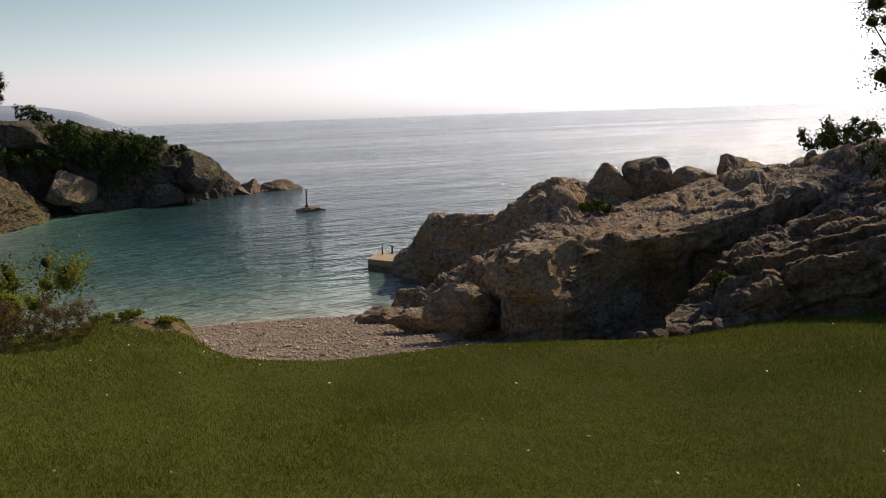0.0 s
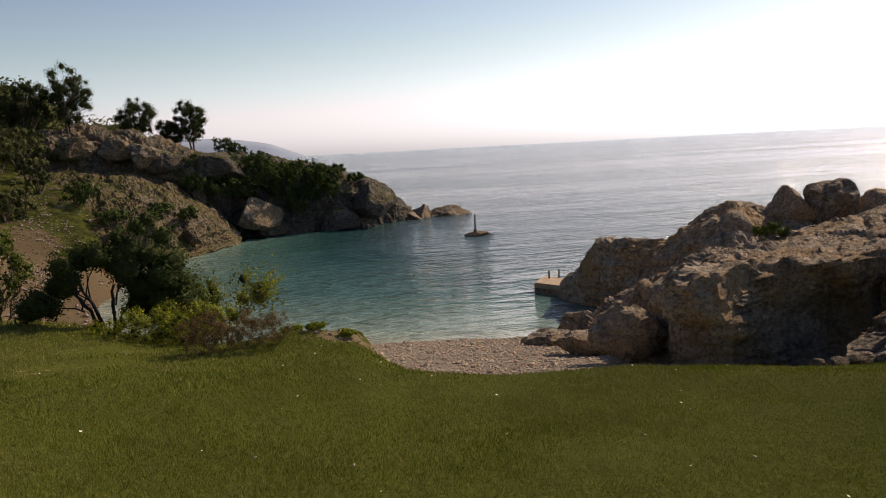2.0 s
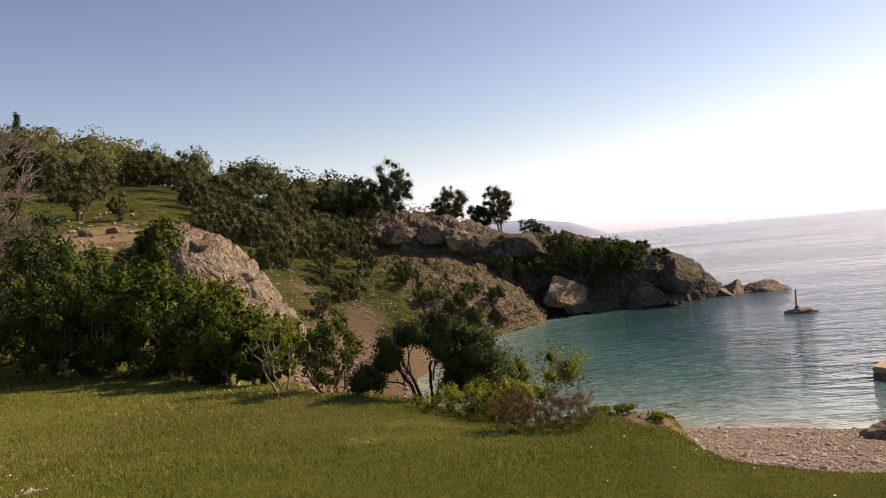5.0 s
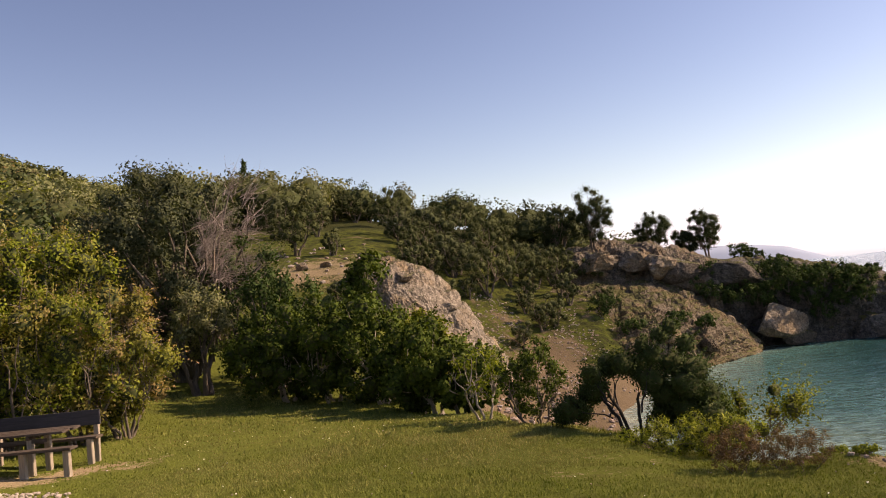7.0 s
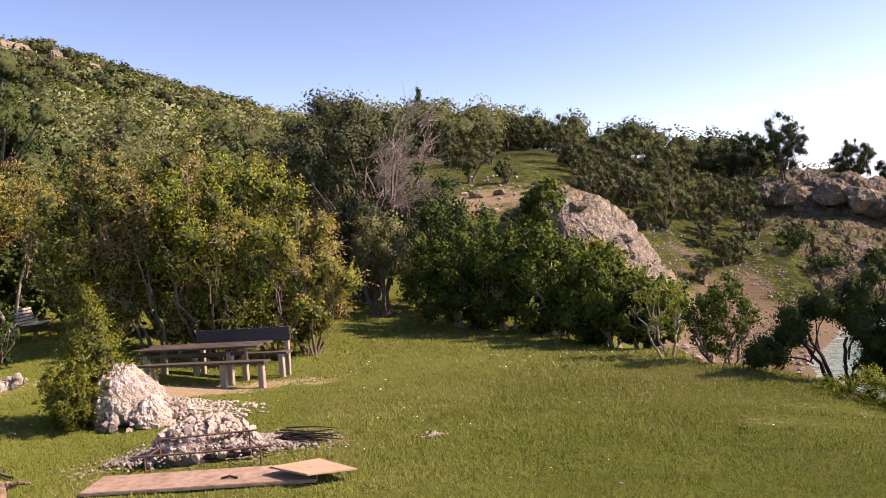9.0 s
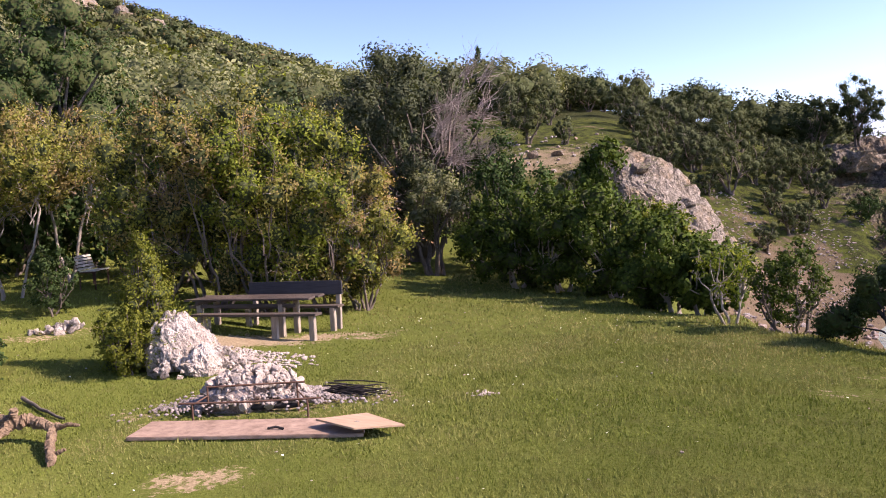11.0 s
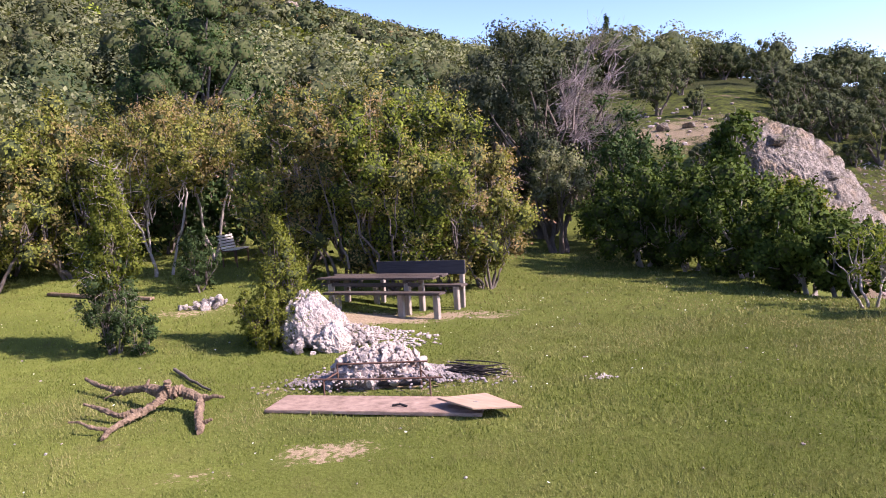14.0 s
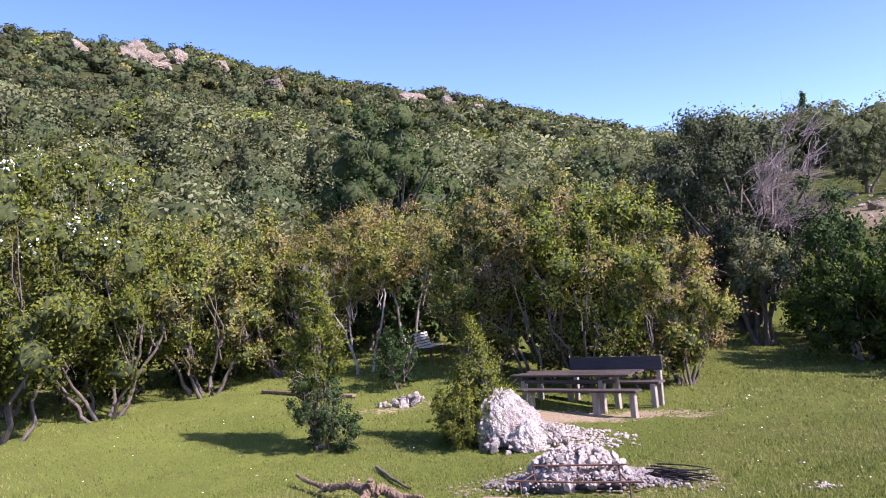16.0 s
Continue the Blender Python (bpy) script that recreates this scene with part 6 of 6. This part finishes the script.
# ---- fireplace ----
def heap(name, label, az, r, ra, rb, h, mat, sizes, n, seed, turn=0.0, core=None):
    """A heap of stones: each stone is a part, over a core of smaller ones."""
    rng = np.random.default_rng(seed)
    root = tagged(new(name), label, "rock pile")
    p = on_ground(az, r)
    root.matrix_basis = Matrix.Translation(p) @ Matrix.Rotation(radians(az + turn), 4, "Z")
    shapes = []
    for i in range(6):
        bm = bmesh.new()
        q = rng.normal(size=(13, 3))
        for c in q / np.linalg.norm(q, axis=1, keepdims=True) * rng.uniform(0.36, 0.56, (13, 1)):
            bm.verts.new(c)
        bmesh.ops.convex_hull(bm, input=bm.verts)
        bmesh.ops.bevel(bm, geom=bm.edges[:], offset=0.03, segments=1, affect="EDGES")
        me = bpy.data.meshes.new("stone")
        bm.to_mesh(me)
        bm.free()
        me.materials.append(mat)
        shapes.append(me)
    if core:
        boulder("core", Vector((0, 0, h * 0.2)), (2 * ra * 0.95, 2 * rb * 0.95, h * 1.25), core, "closely packed rubble inside the heap", seed, 3, 0.15, 0, root)
    for i in range(n):
        u, v = rng.uniform(-1, 1, 2)
        while u * u + v * v > 1:
            u, v = rng.uniform(-1, 1, 2)
        s = rng.uniform(*sizes)
        z = h * (1 - (u * u + v * v) ** 1.6) ** 0.6 * rng.uniform(0.82, 1.02)
        ob = link("stone", shapes[i % 6], root)
        ob.matrix_basis = Matrix.Translation((u * ra, v * rb, z)) @ Euler(rng.uniform(0, 6.28, 3)).to_matrix().to_4x4() @ Matrix.Diagonal((s * rng.uniform(.9, 1.4), s, s * rng.uniform(.6, .9), 1))
    return root


heap("fireplace", "rough fireplace heaped from white stones behind the iron grill", 49.7, 9.72, 0.6, 0.34, 0.42, WHITE_STONE, (0.055, 0.13), 300, 41, core=STONE)
heap("white_rocks", "pile of white limestone rocks and rubble beside the juniper", 52.9, 12.2, 0.62, 0.5, 0.26, ROCK_WHITE, (0.06, 0.17), 150, 42)


def craggy_rock(name, label, place, size, peak, seed, turn, group=""):
    """A pitted limestone rock that narrows to a peak, leaning by peak (sideways, deep)."""
    Q = cube_ball(34).reshape(-1, 3)
    V = Q * (1, 1, 1)
    V[:, 2] = np.where(V[:, 2] < -0.35, -0.35, V[:, 2])
    up = np.clip((V[:, 2] + 0.35) / 1.35, 0, 1)
    d1, d2, idv = cells(Q * 2.6 + seed)
    e1, e2, idw = cells(Q * 6.5 + seed)
    grow = 1 + 0.22 * (idv - 0.5) * np.clip((d2 - d1) * 3, 0, 1) + 0.13 * (idw - 0.5) * np.clip((e2 - e1) * 3, 0, 1) + 0.07 * fbm(Q * 3 + seed, 4, ridged=True)
    V = V * grow[:, None]
    V[:, :2] *= (1 - 0.45 * up**1.6)[:, None]
    V[:, :2] += np.outer(up, peak)
    V = V * np.array(size) / 2
    bm_v, inverse = np.unique(np.round(Q, 5), axis=0, return_inverse=True)
    first = np.zeros(len(bm_v), int)
    first[inverse.ravel()] = np.arange(len(Q))
    ob = link(name, mesh_np(name, V[first], inverse.reshape(-1, 4), ROCK_WHITE, smooth=False), label=label, category="boulder", group=group)
    ob.matrix_basis = Matrix.Translation(place) @ Matrix.Rotation(radians(turn), 4, "Z")
    return ob


for k, (az, r, z, sx, sy, sz, px) in enumerate([(53.7, 12.4, .24, .98, .85, 1.12, -.22), (52.4, 11.95, .1, .55, .55, .56, -.1), (53.0, 12.75, .15, .7, .6, .7, .2)]):
    craggy_rock("white_rock", "jagged white limestone rock in the pile", on_ground(az, r, z), (sx, sy, sz), (px, 0.0), 3 + 5 * k, az, "white rocks of the pile")
P = spread_on_ground(rng, 2800, 2, 19, 34, 47, lambda a, r: fbm(np.stack([a * 0.6, r * 0.35, 0 * a], -1), 2) > -0.1)
scatter_stones("scree", P, rng.uniform(0.04, 0.15, len(P)), STONE, "loose grey-brown scree on the eroded slope", seed=12)
heap("small_rocks", "low scatter of white rocks in the shade", 60.5, 15.8, 0.5, 0.24, 0.1, ROCK_WHITE, (0.08, 0.26), 26, 43)
rng = np.random.default_rng(44)
P = spread_on_ground(rng, 2200, 45.2, 53.0, 11.7, 14.1, lambda a, r: (rng.random(len(a)) < ((a - 44.5) / 6.0).clip(0, 1)) & (r < 12.4 + (a - 45) * 0.22))
scatter_stones("rubble", P, rng.uniform(0.025, 0.075, len(P)), WHITE_STONE, "white stone rubble spread on the grass by the table", seed=8)
P = np.array([(-7.45 + a * 0.66 - b * 0.2, 6.45 + a * 0.50 + b * 0.36, 0) for a, b in rng.normal(0, 0.56, (3600, 2))])
P[:, 2] = ground_z(P[:, 0], P[:, 1]) + 0.2 * np.exp(-((P[:, 0] + 7.35) ** 2 + (P[:, 1] - 6.25) ** 2) / 0.55)
scatter_stones("ash_gravel", P, rng.uniform(0.018, 0.052, len(P)), grained("ash_stone", (0.09, 0.075, 0.066), (0.4, 0.34, 0.3), 0.95, scale=12), "grey ash and broken stone round the fireplace", seed=9)
c = on_ground(34.7, 9.4)
P = np.array([(c.x + rng.normal(0, .09), c.y + rng.normal(0, .06), c.z) for _ in range(34)])
scatter_stones("stone_cluster", P, rng.uniform(0.02, 0.055, len(P)), WHITE_STONE, "little cluster of white stones on the lawn", seed=10)


def in_plan(x, y, dz=0.0):
    return Vector((x, y, float(ground_z(x, y)) + dz))


grill = tagged(new("iron_grill"), "rusty iron frame standing before the fireplace", "grill")


def iron(name, *pts, r=0.014):
    V, F = rod(pts, r)
    link(name, mesh_np(name, V, F, RUST), grill)


a, b = in_plan(-7.5, 5.56), in_plan(-6.5, 6.2)
c, d = in_plan(-7.55, 5.8), in_plan(-6.8, 6.36)
for q, hgt in ((a, 0.2), (b, 0.2), (c, 0.32), (d, 0.32)):
    iron("upright", q - Vector((0, 0, .03)), q + Vector((0, 0, hgt / 2)), q + Vector((0, 0, hgt)), r=0.011)
lift = Vector((0, 0, 0.2))
along = (b - a).normalized() * 0.14
iron("front_bar", a + lift - along, (a + b) / 2 + lift + Vector((0, 0, -.01)), b + lift + along, r=0.011)
lift = Vector((0, 0, 0.31))
iron("back_bar", c + lift, (c + d) / 2 + lift, d + lift + along * 0.6, r=0.011)
for q, w in ((a, c), (b, d)):
    iron("side_bar", q + Vector((0, 0, .18)), w + Vector((0, 0, .22)), r=0.009)

logs = tagged(new("charred_logs"), "charred logs lying in the hearth", "firewood")
for k, (x0, y0, x1, y1, rr) in enumerate([(-7.7, 5.86, -7.0, 6.3, .045), (-7.4, 6.0, -6.8, 6.4, .035), (-7.8, 5.9, -7.4, 6.1, .04)]):
    V, F = limb(np.random.default_rng(k), in_plan(x0, y0, .05), in_plan(x1, y1, .06), rr, rr * 0.8, 0.05, 6, 8)
    link("log", mesh_np("log", V, F, CHAR if k else DRIFTWOOD), logs)
sticks = tagged(new("brushwood"), "bundle of dark sticks beside the fireplace", "firewood")
rngs = np.random.default_rng(50)
for k in range(18):
    o = rngs.normal(0, 1, 3)
    p0 = in_plan(-6.9 + 0.05 * o[0], 6.95 + 0.06 * o[1], 0.08 + 0.05 * abs(o[2]))
    p1 = in_plan(-6.38 + 0.08 * o[1], 7.15 + 0.1 * o[0], 0.04 + 0.06 * abs(o[2]))
    V, F = limb(rngs, p0, p1, 0.01, 0.005, 0.1, 5, 4)
    link("stick", mesh_np("stick", V, F, CHAR), sticks)

board = tagged(new("ground_board"), "weathered pinkish board lying on the grass before the grill", "board")
bm = slab([(-7.52, 4.8), (-5.47, 5.86), (-5.83, 6.34), (-7.81, 5.29)], 0.0, 0.035, 0.006)
gz = float(ground_z(-6.8, 5.7))
bmesh.ops.translate(bm, verts=bm.verts, vec=(0, 0, gz + 0.015))
part("panel", bm, BOARD, board)
V, F = rod([(-6.42, 5.58, gz + .06), (-6.35, 5.62, gz + .075), (-6.27, 5.64, gz + .06)], 0.012)
link("scrap", mesh_np("scrap", V, F, CHAR), board, "charred scrap")
ply = tagged(new("plywood_sheet"), "tan plywood sheet lying askew on the board", "board")
bm = slab([(-6.04, 5.84), (-5.46, 5.72), (-5.16, 6.08), (-5.82, 6.32)], 0.0, 0.018, 0.003)
bmesh.ops.rotate(bm, verts=bm.verts, cent=(-5.46, 5.72, 0), matrix=Matrix.Rotation(radians(-4), 3, "X"))
bmesh.ops.translate(bm, verts=bm.verts, vec=(0, 0, gz + 0.12))
part("sheet", bm, PLYWOOD, ply)
part("prop", bar((-5.62, 5.95, gz + 0.04), (-5.62, 5.95, gz + 0.125), 0.06, 0.05), WOOD_PALE, ply)

# ---- fallen branch and planks ----
drift = tagged(new("fallen_branch"), "gnarled dead branch with broken limbs lying on the grass", "branch")
rngd = np.random.default_rng(60)
J = (-8.58, 4.26, .2)
for name, pts, r0, r1 in [
    ("limb", [J, (-9.07, 4.29, .19), (-9.54, 4.2, .11), (-10.15, 4.18, .12), (-10.45, 4.19, .15)], .07, .022),
    ("limb", [J, (-8.53, 4.19, .14), (-8.48, 4.0, .09), (-8.58, 3.76, .08), (-8.91, 3.69, .13), (-9.1, 3.62, .16)], .075, .02),
    ("limb", [(-8.48, 4.0, .09), (-8.37, 3.67, .06), (-8.17, 3.46, .05), (-8.05, 3.36, .03)], .05, .025),
    ("limb", [(-8.24, 3.52, .05), (-8.4, 3.4, .08), (-8.6, 3.36, .12), (-8.7, 3.3, .12)], .03, .012),
    ("limb", [J, (-8.45, 4.42, .2), (-8.16, 4.46, .15), (-7.87, 4.26, .09), (-7.6, 4.12, .05), (-7.42, 4.02, .03)], .08, .045),
    ("stub", [J, (-8.53, 4.28, .27), (-8.51, 4.28, .34)], .06, .045),
    ("stub", [(-8.16, 4.46, .15), (-7.95, 4.5, .2), (-7.85, 4.55, .19)], .04, .015),
    ("stub", [(-7.62, 4.13, .05), (-7.5, 4.2, .1)], .035, .02),
    ("stub", [(-9.54, 4.2, .11), (-9.7, 4.08, .03)], .03, .015),
    ("stub", [(-9.07, 4.29, .19), (-9.2, 4.4, .24)], .035, .02)]:
    Q = np.array([tuple(in_plan(*q)) for q in pts])
    t = np.linspace(0, len(Q) - 1, 14 * len(Q))
    L = np.stack([np.interp(t, np.arange(len(Q)), Q[:, i]) for i in range(3)], 1)
    for _ in range(4):
        L[1:-1] = 0.25 * L[:-2] + 0.5 * L[1:-1] + 0.25 * L[2:]
    knots = 1 + 0.28 * fbm(L * 5 + len(pts), 2) + 0.3 * (rngd.random(len(L)) < 0.08)
    V, F = tube(L, 0.72 * np.linspace(r0, r1, len(L)) * knots, 12)
    out = V - np.repeat(L, 12, 0)
    V = V + out * (0.5 * fbm(V * 22, 3) + 0.35 * fbm(V * (60, 60, 60) + 5, 2))[:, None]
    ends = [np.arange(12)[::-1][None], (len(V) - 12 + np.arange(12))[None]]
    link(name, mesh_np(name, V, [F] + ends, DRIFTWOOD, smooth=False), drift)
V, F = limb(rngd, in_plan(-10.3, 5.25, .04), in_plan(-8.9, 4.98, .03), 0.026, 0.014, 0.05, 7, 6)
link("stick", mesh_np("stick", V, F, BARK), label="thin stick lying on the grass", category="stick")
pl = tagged(new("old_planks"), "old brown planks lying in the grass", "planks")
part("plank", bar(in_plan(-17.5, 6.35, .04), in_plan(-16.2, 6.95, .04), 0.14, 0.05), DRIFTWOOD, pl)
part("plank", bar(in_plan(-16.0, 7.0, .04), in_plan(-15.2, 7.4, .04), 0.14, 0.05), DRIFTWOOD, pl)
